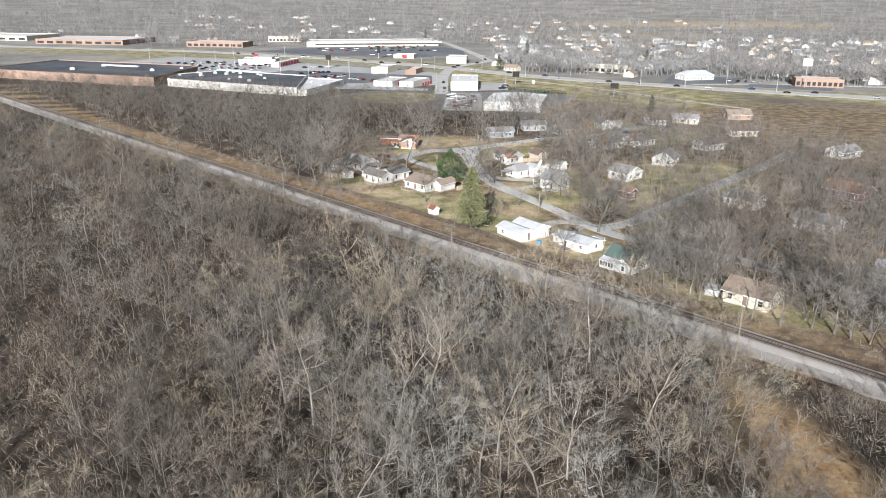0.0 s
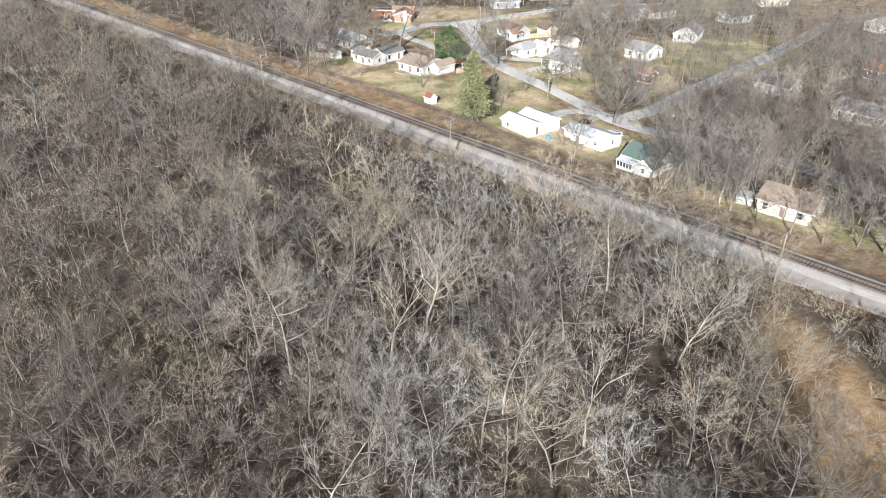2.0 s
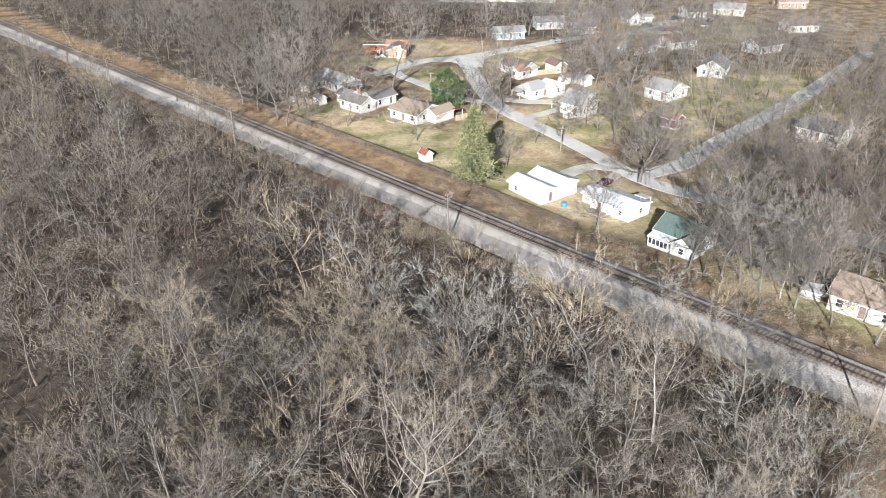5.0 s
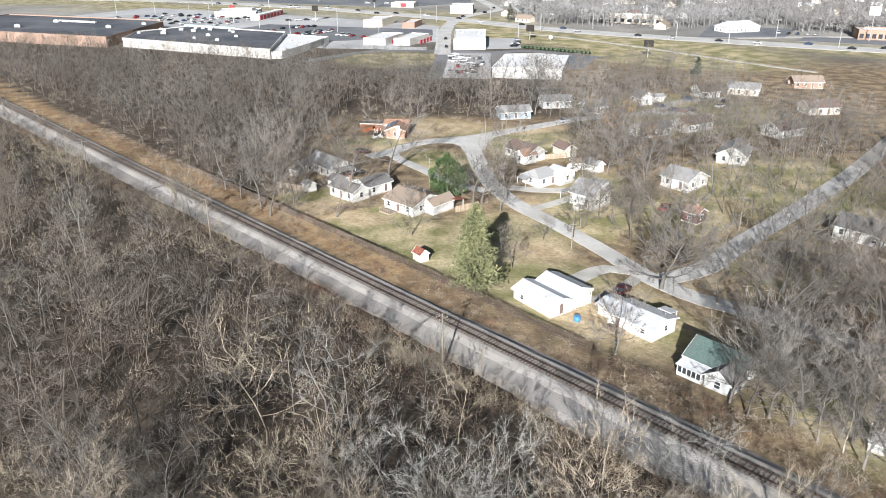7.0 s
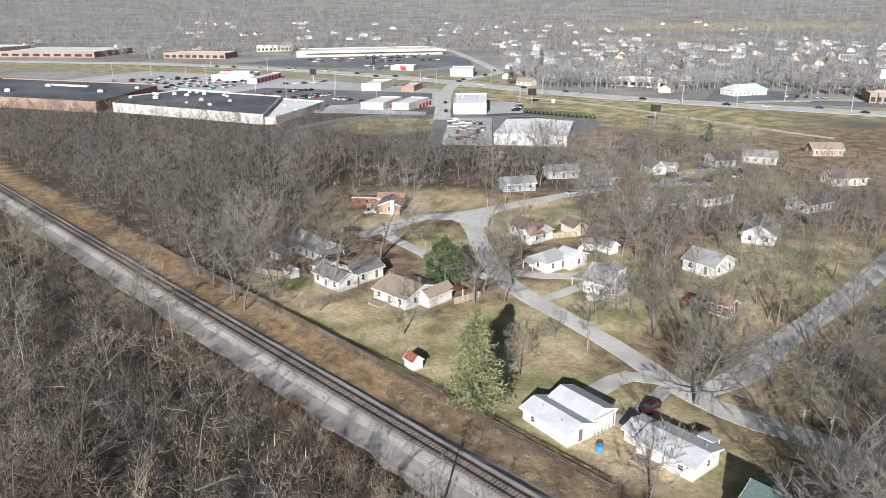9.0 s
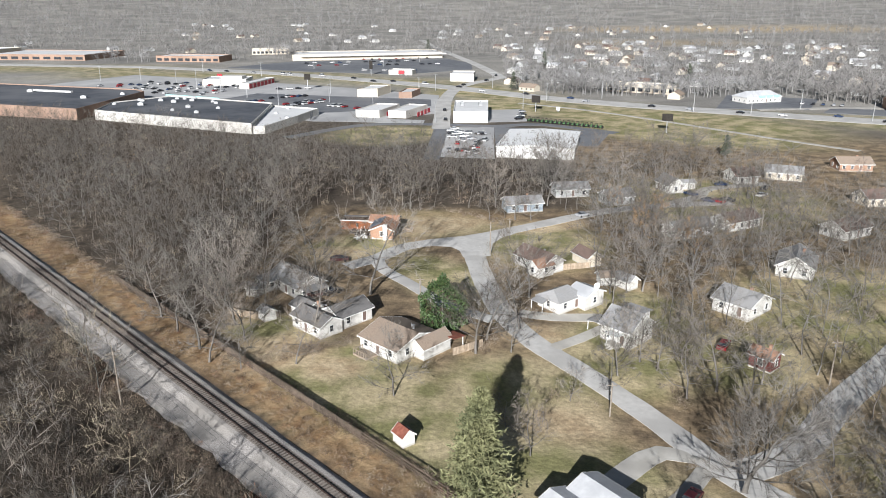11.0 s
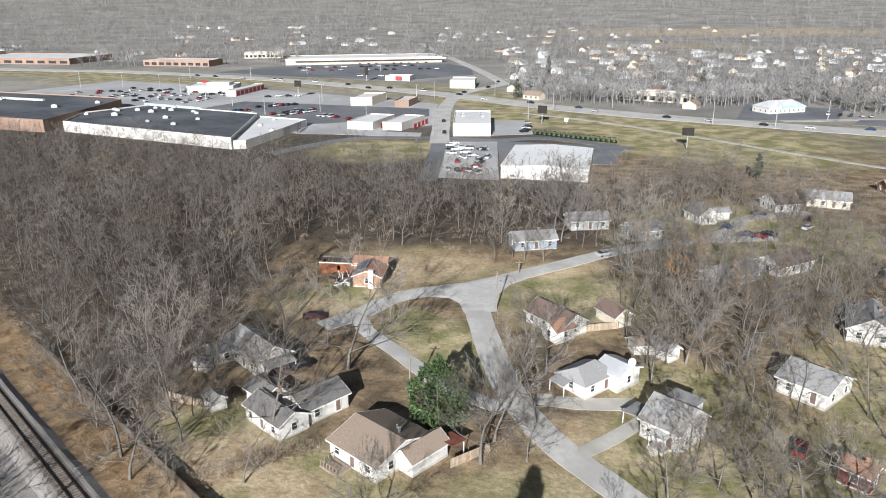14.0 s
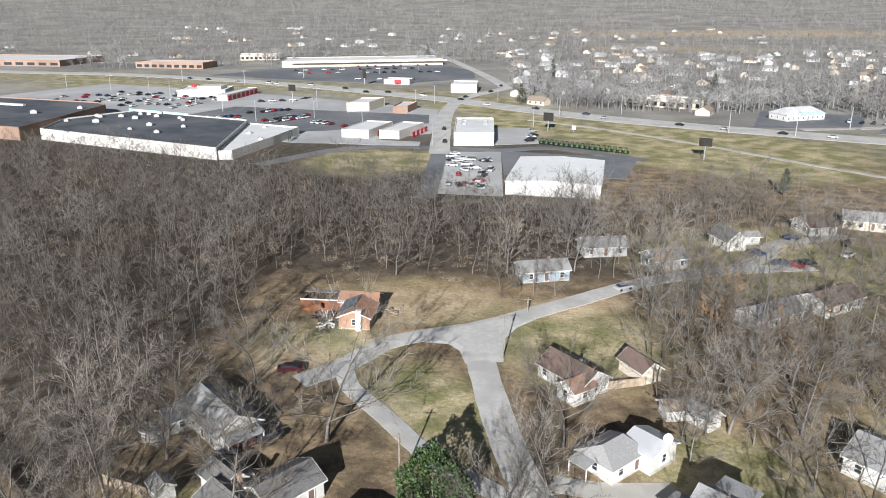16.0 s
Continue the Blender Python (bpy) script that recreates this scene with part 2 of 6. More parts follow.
def prism(bm, pts, z0, z1):
    """A flat plate with the outline pts between two heights."""
    lo = [bm.verts.new((x, y, z0)) for x, y in pts]
    hi = [bm.verts.new((x, y, z1)) for x, y in pts]
    bm.faces.new(hi)
    bm.faces.new(lo[::-1])
    for i in range(len(pts)):
        j = (i + 1) % len(pts)
        bm.faces.new((lo[i], lo[j], hi[j], hi[i]))
    bmesh.ops.recalc_face_normals(bm, faces=bm.faces)


def to_mesh(bm, name, material):
    me = bpy.data.meshes.new(name)
    bm.to_mesh(me)
    bm.free()
    me.materials.append(M[material] if isinstance(material, str) else material)
    return me


def part(name, bm, material, parent, label=""):
    ob = new(name, to_mesh(bm, name, material))
    ob.parent = parent
    return tagged(ob, label)


def raw(name, verts, tris, material, parent=None):
    """A mesh object from arrays of places and triangles."""
    verts, tris = np.asarray(verts, np.float32), np.asarray(tris, np.int32)
    me = bpy.data.meshes.new(name)
    me.vertices.add(len(verts))
    me.vertices.foreach_set("co", verts.ravel())
    me.loops.add(tris.size)
    me.loops.foreach_set("vertex_index", tris.ravel())
    me.polygons.add(len(tris))
    me.polygons.foreach_set("loop_start", np.arange(0, tris.size, 3, dtype=np.int32))
    me.polygons.foreach_set("loop_total", np.full(len(tris), 3, np.int32))
    me.update(calc_edges=True)
    me.validate()
    me.materials.append(M[material])
    ob = new(name, me)
    ob.parent = parent
    return ob


def thing(name, x, y, turn, label, category, group="", z=None, kind=""):
    """An empty at the base of a thing, on the ground."""
    e = new(name)
    e.empty_display_size = 0.5
    e.matrix_basis = pose(x, y, land(x, y) if z is None else z, 0, 0, turn)
    return tagged(e, label, category, group, kind)


# ---------------------------------------------------------------- the lie of the land
RAIL_O, RAIL_U, RAIL_N = (0.0, 178.5), (0.731, -0.682), (0.682, 0.731)


def off_rail(x, y):
    return x * RAIL_N[0] + (y - RAIL_O[1]) * RAIL_N[1]


def along_rail(x, y):
    return x * RAIL_U[0] + (y - RAIL_O[1]) * RAIL_U[1]


def rail_xy(s, o):
    return s * RAIL_U[0] + o * RAIL_N[0], RAIL_O[1] + s * RAIL_U[1] + o * RAIL_N[1]


def ramp(a, b, v):
    t = np.clip((v - a) / (b - a), 0, 1)
    return t * t * (3 - 2 * t)


def land_np(x, y):
    r = np.hypot(x, y - 150)
    dip = -3.2 * np.exp(-((x - 42) / 30) ** 2 - ((y - 215) / 48) ** 2)
    hill = ramp(1500, 4200, r) * (84 + 16 * np.sin(x / 520 + 1.0) + 11 * np.sin(x / 233 + y / 410) + 6 * np.sin(x / 97 + 2))
    bumps = 0.5 * np.sin(x / 23 + 0.7) * np.sin(y / 31) * ramp(14, 40, -off_rail(x, y))
    return dip + hill + bumps


def land(x, y):
    return float(land_np(np.float64(x), np.float64(y)))


BUSY = []  # (x, y, radius) where no tree stands
STREETS = []


def near_street(x, y, gap):
    for pts, w in STREETS:
        for (ax, ay), (bx, by) in zip(pts, pts[1:]):
            dx, dy = bx - ax, by - ay
            t = max(0, min(1, ((x - ax) * dx + (y - ay) * dy) / (dx * dx + dy * dy + 1e-9)))
            if (x - ax - t * dx) ** 2 + (y - ay - t * dy) ** 2 < (w / 2 + gap) ** 2:
                return True
    return False


def free(x, y, gap=1.5):
    return not any((x - a) ** 2 + (y - b) ** 2 < (r + gap) ** 2 for a, b, r in BUSY) and not near_street(x, y, gap)


# ground sheet: fine in the middle, coarse towards the horizon
def axis_steps(lo, a, b, hi, fine):
    mid = list(np.arange(a, b + 0.1, fine))
    up, v, s = [], b, fine
    while v < hi:
        s *= 1.16
        v += s
        up.append(v)
    dn, v, s = [], a, fine
    while v > lo:
        s *= 1.16
        v -= s
        dn.append(v)
    return np.array(dn[::-1] + mid + up)


gx, gy = axis_steps(-4700, -150, 130, 4700, 2.4), axis_steps(-900, 60, 420, 4950, 2.4)
GX, GY = np.meshgrid(gx, gy)
GZ = land_np(GX, GY)
nx, ny = len(gx), len(gy)
idx = np.arange(nx * ny).reshape(ny, nx)
quads = np.stack([idx[:-1, :-1], idx[:-1, 1:], idx[1:, 1:], idx[1:, :-1]], -1).reshape(-1, 4)
tris = np.concatenate([quads[:, [0, 1, 2]], quads[:, [0, 2, 3]]])


def blob(cx, cy, rx, ry, turn=0.0, soft=0.35):
    c, s = math.cos(radians(turn)), math.sin(radians(turn))
    u, v = (GX - cx) * c + (GY - cy) * s, -(GX - cx) * s + (GY - cy) * c
    return 1 - ramp(1 - soft, 1 + soft, np.hypot(u / rx, v / ry))


OFF = off_rail(GX, GY)
lawn = np.zeros_like(GX)
for b in ((-18, 222, 22, 13, -43), (-32, 236, 9, 9, 0), (-8, 275, 9, 16, 30), (0, 210, 12, 14, 0), (20, 195, 26, 14, -43), (28, 240, 14, 14, 0), (34, 258, 12, 12, 0), (8, 225, 14, 12, 0),
          (18, 300, 16, 18, 0), (-12, 318, 18, 12, 0), (-30, 295, 14, 10, 0), (62, 214, 18, 12, 40), (50, 240, 12, 12, 0), (85, 260, 30, 25, 0), (75, 345, 35, 30, 0),
          (95, 470, 60, 26, -30), (-24, 232, 9, 9, 0), (-40, 246, 8, 6, 0), (-45, 462, 26, 26, 0), (95, 515, 85, 42, -36), (20, 560, 40, 40, 0), (-300, 765, 300, 34, -14), (-60, 690, 120, 18, -30), (330, 450, 200, 30, -24), (-35, 470, 30, 16, 0), (0, 620, 60, 22, -30), (60, 150, 22, 10, -43)):
    lawn = np.maximum(lawn, blob(*b))
tan = np.zeros_like(GX)
for b in ((-35, 235, 10, 7, 20), (-24, 230, 5, 4, 0), (-14, 316, 16, 9, 10), (26, 193, 3.5, 9, -40), (14, 216, 8, 5, 0), (22, 184, 9, 5, -43), (48, 205, 6, 10, 0), (66, 216, 8, 12, 0), (20, 316, 12, 5, 20), (180, 900, 60, 15, 0), (-150, 1300, 80, 20, 0), (260, 1250, 200, 24, 0), (480, 1700, 300, 40, 0),
          (-35, 290, 8, 6, 0), (12, 246, 6, 5, 0)):
    tan = np.maximum(tan, blob(*b))
strip = ramp(3.5, 5.0, OFF) * (1 - ramp(9.5, 11.5, OFF))
orange = strip * (1 - ramp(-30, 5, along_rail(GX, GY))) + blob(47, 82, 8, 30, 6) + blob(-10, 322, 20, 8, 10) * 0.5
ground = raw("ground", np.stack([GX, GY, GZ], -1).reshape(-1, 3), tris, "bark")
tagged(ground, "winter ground of dry grass, leaf litter and bare soil", "ground", kind="structure")
soil = np.maximum(ramp(9, 16, OFF) * (1 - ramp(440, 480, GY)) * ramp(-58, -46, GX) * (1 - ramp(326, 340, GY) * ramp(-40, -30, -GX)) * 0.9, ramp(3.5, 5.0, OFF) * (1 - ramp(10.5, 12, OFF)))
# grows with distance: pale dry fields, with haze put into their colour
far_haze_mix = ramp(400, 560, np.hypot(GX, GY - 60)) * ramp(420, 520, GY + 0.35 * GX)
for nm, arr in (("soil", soil), ("far_field_haze", far_haze_mix), ("lawn", lawn), ("tan", tan), ("orange", np.clip(orange, 0, 1))):
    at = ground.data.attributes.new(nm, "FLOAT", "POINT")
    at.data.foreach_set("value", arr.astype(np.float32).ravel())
ground.data.polygons.foreach_set("use_smooth", np.ones(len(tris), bool))
gm = surf("winter_ground", (0.05, 0.040, 0.031), (0.125, 0.10, 0.075), 0.35, (0.078, 0.062, 0.048), 0.03, 0.98, 0.12, 1.2)
gn, gk = gm.node_tree.nodes, gm.node_tree.links
gcol = gn["Principled BSDF"].inputs["Base Color"].links[0].from_socket
for nm, a, b, sc in (("soil", (0.155, 0.115, 0.075), (0.33, 0.245, 0.152), 0.22), ("far_field_haze", (0.235, 0.225, 0.208), (0.34, 0.322, 0.292), 0.012), ("lawn", (0.225, 0.215, 0.10), (0.46, 0.385, 0.24), 0.12), ("orange", (0.27, 0.17, 0.09), (0.38, 0.265, 0.15), 0.3), ("tan", (0.53, 0.425, 0.28), (0.41, 0.31, 0.195), 0.25)):
    att = gn.new("ShaderNodeAttribute")
    att.attribute_name = nm
    nz = gn.new("ShaderNodeTexNoise")
    nz.inputs["Scale"].default_value, nz.inputs["Detail"].default_value = sc, 6
    geo = gn.new("ShaderNodeNewGeometry")
    gk.new(geo.outputs["Position"], nz.inputs["Vector"])
    rr = gn.new("ShaderNodeMapRange")
    rr.inputs[1].default_value, rr.inputs[2].default_value = 0.41, 0.60
    gk.new(nz.outputs[0], rr.inputs[0])
    two = gn.new("ShaderNodeMixRGB")
    two.inputs[1].default_value, two.inputs[2].default_value = (*a, 1), (*b, 1)
    gk.new(rr.outputs[0], two.inputs[0])
    over = gn.new("ShaderNodeMixRGB")
    gk.new(att.outputs["Fac"], over.inputs[0])
    gk.new(gcol, over.inputs[1])
    gk.new(two.outputs[0], over.inputs[2])
    gcol = over.outputs[0]
for sc, lo, hi in ((5.0, 0.70, 1.30), (1.1, 0.70, 1.30), (0.045, 0.80, 1.18)):
    nz = gn.new("ShaderNodeTexNoise")
    nz.inputs["Scale"].default_value, nz.inputs["Detail"].default_value, nz.inputs["Roughness"].default_value = sc, 8, 0.65
    gk.new(geo.outputs["Position"], nz.inputs["Vector"])
    rr = gn.new("ShaderNodeMapRange")
    rr.inputs[1].default_value, rr.inputs[2].default_value, rr.inputs[3].default_value, rr.inputs[4].default_value = 0.3, 0.7, lo, hi
    gk.new(nz.outputs[0], rr.inputs[0])
    hs = gn.new("ShaderNodeHueSaturation")
    gk.new(rr.outputs[0], hs.inputs["Value"])
    gk.new(gcol, hs.inputs["Color"])
    gcol = hs.outputs[0]
gk.new(gcol, gn["Principled BSDF"].inputs["Base Color"])
ground.data.materials[0] = gm


def smooth_line(pts, step=3.0):
    """A curve through the given corners."""
    out = []
    for i in range(len(pts) - 1):
        p0, p1, p2, p3 = (Vector(pts[max(0, min(len(pts) - 1, j))]) for j in (i - 1, i, i + 1, i + 2))
        n = max(2, int((p2 - p1).length / step))
        for k in range(n):
            t = k / n
            out.append(tuple(0.5 * (2 * p1 + (p2 - p0) * t + (2 * p0 - 5 * p1 + 4 * p2 - p3) * t * t + (3 * p1 - p0 - 3 * p2 + p3) * t ** 3)))
    out.append(tuple(pts[-1]))
    return out


def ribbon(name, pts, width, material, label, category="road", lift=0.06, step=3.0, kind="structure", thick=0.3, block=True):
    line = smooth_line(pts, step)
    rng = random.Random(len(name) + int(pts[0][0]))
    bm = bmesh.new()
    rows = []
    for i, (x, y) in enumerate(line):
        ax, ay = line[max(0, i - 1)]
        bx, by = line[min(len(line) - 1, i + 1)]
        d = Vector((bx - ax, by - ay)).normalized()
        w = width / 2 * (1 + rng.uniform(-0.03, 0.03))
        row = []
        for k in (-1, -0.5, 0, 0.5, 1):
            px, py = x - d.y * w * k, y + d.x * w * k
            row.append(bm.verts.new((px, py, land(px, py) + lift + 0.05 * (1 - k * k))))
        lo = [bm.verts.new(v.co - Vector((0, 0, thick))) for v in (row[0], row[-1])]
        rows.append([lo[0], *row, lo[1]])
    for a, b in zip(rows, rows[1:]):
        for k in range(len(a) - 1):
            bm.faces.new((a[k], a[k + 1], b[k + 1], b[k]))
    bmesh.ops.recalc_face_normals(bm, faces=bm.faces)
    ob = new(name, to_mesh(bm, name, material))
    if block:
        STREETS.append((line[::3] + [line[-1]], width))
    return tagged(ob, label, category, kind=kind)


def sheet(name, pts, material, label, category="parking lot", lift=0.08, block=True, taper=False):
    bm = bmesh.new()
    cx, cy = sum(p[0] for p in pts) / len(pts), sum(p[1] for p in pts) / len(pts)
    if taper:
        rows = [[bm.verts.new((cx + (x - cx) * k, cy + (y - cy) * k, z)) for x, y in pts] for k, z in ((1.0, 0.02), (0.8, lift))]
        for i in range(len(pts)):
            j = (i + 1) % len(pts)
            bm.faces.new((rows[0][i], rows[0][j], rows[1][j], rows[1][i]))
        bm.faces.new(rows[1])
        bmesh.ops.recalc_face_normals(bm, faces=bm.faces)
    else:
        prism(bm, pts, lift - 0.3, lift)
    ob = new(name, to_mesh(bm, name, material))
    if block:
        BUSY.append((cx, cy, 0.7 * max(math.hypot(p[0] - cx, p[1] - cy) for p in pts)))
    return tagged(ob, label, category, kind="structure")

# ---------------------------------------------------------------- streets and lots
ribbon("street", [(-1.3, 302), (0.4, 286), (3.2, 268), (6.5, 254), (12.0, 242.5), (19.5, 233), (28.5, 220.5), (36, 207.5), (43, 198.5), (51, 192), (62, 180), (80, 160), (110, 128)], 5.2, "asphalt", "pale worn asphalt residential street")
ribbon("street", [(-1.5, 303), (6.6, 309.5), (20.4, 319.5), (29, 326), (40, 333), (58, 340), (80, 344)], 5.0, "asphalt", "pale worn asphalt side street", lift=0.07)
ribbon("street", [(-1.5, 303), (-10.6, 300.5), (-18.4, 296), (-24, 287.5), (-30.8, 281)], 5.0, "asphalt", "pale asphalt street end below bare trees", lift=0.065)
sheet("junction", [(-13.5, 302.4), (-3, 306.4), (8.5, 313.4), (11.0, 309.2), (7.0, 305.0), (4.6, 300.0), (3.9, 290), (-2.9, 289), (-4.0, 294), (-6.2, 296.8), (-11.5, 297.4)], "asphalt", "pale asphalt where three streets meet", "road", 0.125, False, True)
ribbon("driveway", [(-24, 287), (-22, 280), (-14.5, 270.3), (-6.0, 259.2), (4.0, 252)], 3.4, "asphalt", "pale asphalt lane past the lawn", "driveway", 0.07)
ribbon("street", [(37, 206), (49, 213), (59, 224), (71, 235), (83, 247), (105, 272), (135, 310)], 5.2, "asphalt", "pale asphalt street between bare trees", lift=0.09)
ribbon("driveway", [(35.5, 209), (28, 210.5), (20.7, 203.3), (17.5, 199)], 3.6, "concrete", "pale concrete driveway to the white house", "driveway", 0.05)
ribbon("driveway", [(33.5, 207), (28.5, 200), (23, 194)], 2.6, "concrete", "rutted pale driveway", "driveway", 0.05)
ribbon("driveway", [(15.0, 241.5), (20.6, 246.2), (26.0, 251.5)], 2.6, "concrete", "pale concrete driveway to a carport", "driveway", 0.05)
ribbon("driveway", [(9.5, 256), (16, 255), (26, 256)], 3.6, "concrete", "cracked concrete driveway", "driveway", 0.05)
ribbon("driveway", [(60, 341), (72, 352), (78, 362), (100, 370)], 4.5, "concrete", "pale driveway between houses", "driveway", 0.05)
HW = [(-900, 930), (-438, 835), (-305, 812), (-162, 752), (-28, 664), (48, 597), (131, 547), (250, 492), (420, 430), (800, 330)]
ribbon("highway", HW, 20, "asphalt", "wide pale asphalt highway with traffic", "highway", 0.1, 12)
ribbon("frontage_road", [(25, 575), (60, 548), (94, 511), (132, 462), (160, 430)], 3.4, "concrete", "narrow pale path across dry grass", "path", 0.08, 8)
ribbon("cross_road", [(-18.0, 478), (-19.5, 521), (-20.5, 600), (-12, 668), (14, 722), (16, 745), (-4, 860), (-50, 1080), (-90, 1300)], 9.0, "asphalt", "pale asphalt cross road", "road", 0.13, 8)
ribbon("access_road", [(-18.5, 405), (-18.2, 440), (-18, 482)], 7.0, "asphalt_dark", "dark asphalt access road", "road", 0.1, 5)
ribbon("access_road", [(-88, 452), (-62, 486), (-40, 494), (-18, 492), (8, 488), (32, 494), (66, 470)], 7.0, "asphalt_dark", "dark asphalt service road", "road", 0.08, 5)
ribbon("road", [(160, 552), (230, 560), (330, 545)], 7.0, "concrete", "pale side road off the highway", "road", 0.09, 8)
sheet("parking_lot", [(-330, 650), (-290, 742), (-190, 700), (-110, 662), (-26, 612), (-24, 530), (-62, 500), (-86, 500), (-180, 556), (-205, 575), (-280, 600)], "lot", "grey asphalt shopping centre parking lot", lift=0.06)
sheet("parking_lot", [(-176, 560), (-150, 618), (-30, 590), (-28, 560), (-80, 532), (-112, 528)], "asphalt_dark", "dark sealed asphalt parking bays", lift=0.1)
sheet("parking_lot", [(-235, 812), (-190, 885), (-44, 945), (-8, 870), (-6, 800), (-66, 752), (-150, 775)], "asphalt_dark", "dark asphalt lot before a strip mall", lift=0.1)
sheet("parking_lot", [(4, 500), (5, 545), (24, 548), (26, 505)], "lot", "grey lot beside a white store", lift=0.09)
sheet("parking_lot", [(-15, 411), (-15, 484), (8, 484), (7, 408)], "lot", "machinery yard paved with grey asphalt", lift=0.05)
sheet("parking_lot", [(8, 440), (8, 486), (64, 474), (52, 436)], "asphalt_dark", "dark asphalt yard behind the warehouse", lift=0.07)
sheet("parking_lot", [(138, 556), (165, 622), (215, 600), (190, 553)], "asphalt_dark", "dark restaurant parking lot", lift=0.12)
sheet("parking_lot", [(192, 540), (205, 560), (260, 545), (245, 520)], "asphalt_dark", "dark roadside parking lot", lift=0.12)
sheet("lot_patch", [(-70, 500), (-66, 512), (-28, 506), (-28, 494)], "lot", "grey apron before small shops", lift=0.12)

# ---------------------------------------------------------------- railway
track = thing("railway_track", *rail_xy(0, 0), 0, "single railway track on pale gravel ballast", "railway", z=0)
track.matrix_basis = Matrix.Translation((0, 178.5, 0)) @ Matrix.Rotation(math.atan2(RAIL_U[1], RAIL_U[0]), 4, "Z")
S0, S1 = -520, 320
rng = random.Random(5)
bm = bmesh.new()
rows = []
for i in range(int((S1 - S0) / 4) + 1):
    s = S0 + i * 4
    j = lambda a: rng.uniform(-a, a)
    prof = ((-8.2 + j(0.7), -0.25), (-6.4 + j(0.5), 0.12 + j(0.04)), (-3.4 + j(0.2), 0.16 + j(0.05)), (-2.2 + j(0.1), 0.5), (-1.7, 0.56), (1.7, 0.56), (2.2 + j(0.1), 0.5), (3.6 + j(0.3), -0.2), (4.6, -0.5))
    rows.append([bm.verts.new((s, o, z)) for o, z in prof])
for a, b in zip(rows, rows[1:]):
    for k in range(len(a) - 1):
        bm.faces.new((a[k], b[k], b[k + 1], a[k + 1]))
bmesh.ops.recalc_face_normals(bm, faces=bm.faces)
part("ballast", bm, "gravel", track, "pale gravel ballast shoulder")
bm = bmesh.new()
box(bm, (S0 + S1) / 2, 0, 0.48, S1 - S0, 3.0, 0.10)
part("track_bed", bm, "gravel_dark", track, "darker oily gravel between the sleepers")
for o in (-0.755, 0.755):
    bm = bmesh.new()
    box(bm, (S0 + S1) / 2, o, 0.64, S1 - S0, 0.15, 0.03)
    box(bm, (S0 + S1) / 2, o, 0.67, S1 - S0, 0.03, 0.10)
    box(bm, (S0 + S1) / 2, o, 0.77, S1 - S0, 0.08, 0.04)
    part("rail", bm, "rail", track)
bm = bmesh.new()
for i in range(int((S1 - S0) / 0.62)):
    s = S0 + i * 0.62
    if not -70 < s < 80:
        box(bm, s, rng.uniform(-0.05, 0.05), 0.50, 0.23, 2.6, 0.14)
tagged(part("track_timber", bm, "tie", track, "weathered sleepers further along"), kind="stuff")


def post_with_arms(x, y, h, turn, arms=2, label="weathered wooden utility pole with crossarms", group="poles along the track"):
    p = thing("utility_pole", x, y, turn, label, "utility pole", group)
    bm = bmesh.new()
    tube(bm, (0, 0, -0.5), (0, 0, h), 0.17, 0.11, 8)
    part("pole", bm, "pole", p)
    for k in range(arms):
        z = h - 0.35 - 0.75 * k
        bm = bmesh.new()
        box(bm, 0, 0.15, z, 2.5, 0.1, 0.13)
        arm = part("crossarm", bm, "pole", p)
        for xx in (-1.1, -0.45, 0.45, 1.1):
            bm = bmesh.new()
            tube(bm, (xx, 0.15, z + 0.13), (xx, 0.15, z + 0.3), 0.05, 0.035, 6)
            part("insulator", bm, "steel", arm)
    return p


rail_turn = math.degrees(math.atan2(RAIL_U[1], RAIL_U[0])) + 90
tops = []
for s in (-205, -135, -66, 5, 75, 145):
    x, y = rail_xy(s, -10.4)
    post_with_arms(x, y, 9.5, rail_turn)
    tops.append((x, y, land(x, y) + 9.35))


def wires(name, a, b, offs, sag, label):
    for o in offs:
        cu = bpy.data.curves.new(name, "CURVE")
        cu.dimensions, cu.bevel_depth, cu.bevel_resolution = "3D", 0.022, 0
        sp = cu.splines.new("POLY")
        sp.points.add(10)
        for i in range(11):
            t = i / 10
            p = Vector(a).lerp(Vector(b), t)
            sp.points[i].co = (p.x + o[0], p.y + o[1], p.z - sag * 4 * t * (1 - t) + o[2], 1)
        cu.materials.append(M["wire"])
        tagged(new(name, cu), label, "wire", "wires along the track")


for a, b in zip(tops, tops[1:]):
    wires("overhead_wire", a, b, [(RAIL_N[0] * k, RAIL_N[1] * k, 0) for k in (-1.1, 0.45, 1.1)], 0.9, "thin dull overhead wire sagging between poles")


# plain street poles with a lamp or a wire
def street_pole(x, y, h, lean=0.0, label="tall weathered wooden street pole"):
    p = thing("street_pole", x, y, 0, label, "pole", "street poles")
    bm = bmesh.new()
    tube(bm, (0, 0, -0.4), (lean, 0, h), 0.15, 0.1, 8)
    part("pole", bm, "pole", p)
    bm = bmesh.new()
    box(bm, lean, 0.2, h - 1.6, 0.35, 0.3, 0.7, bevel=0.05)
    part("transformer", bm, "steel", p)
    bm = bmesh.new()
    box(bm, lean, 0, h - 0.5, 1.6, 0.09, 0.11)
    part("crossarm", bm, "pole", p)


for x, y, h in ((3.8, 291.5, 8.4), (-10.8, 253.8, 8.0), (50, 184, 8.5), (61, 231, 8.5), (9.5, 313, 3.2), (47.5, 187, 8), (75, 305, 9), (21.9, 219.4, 6)):
    street_pole(x, y, h)

# ---------------------------------------------------------------- houses


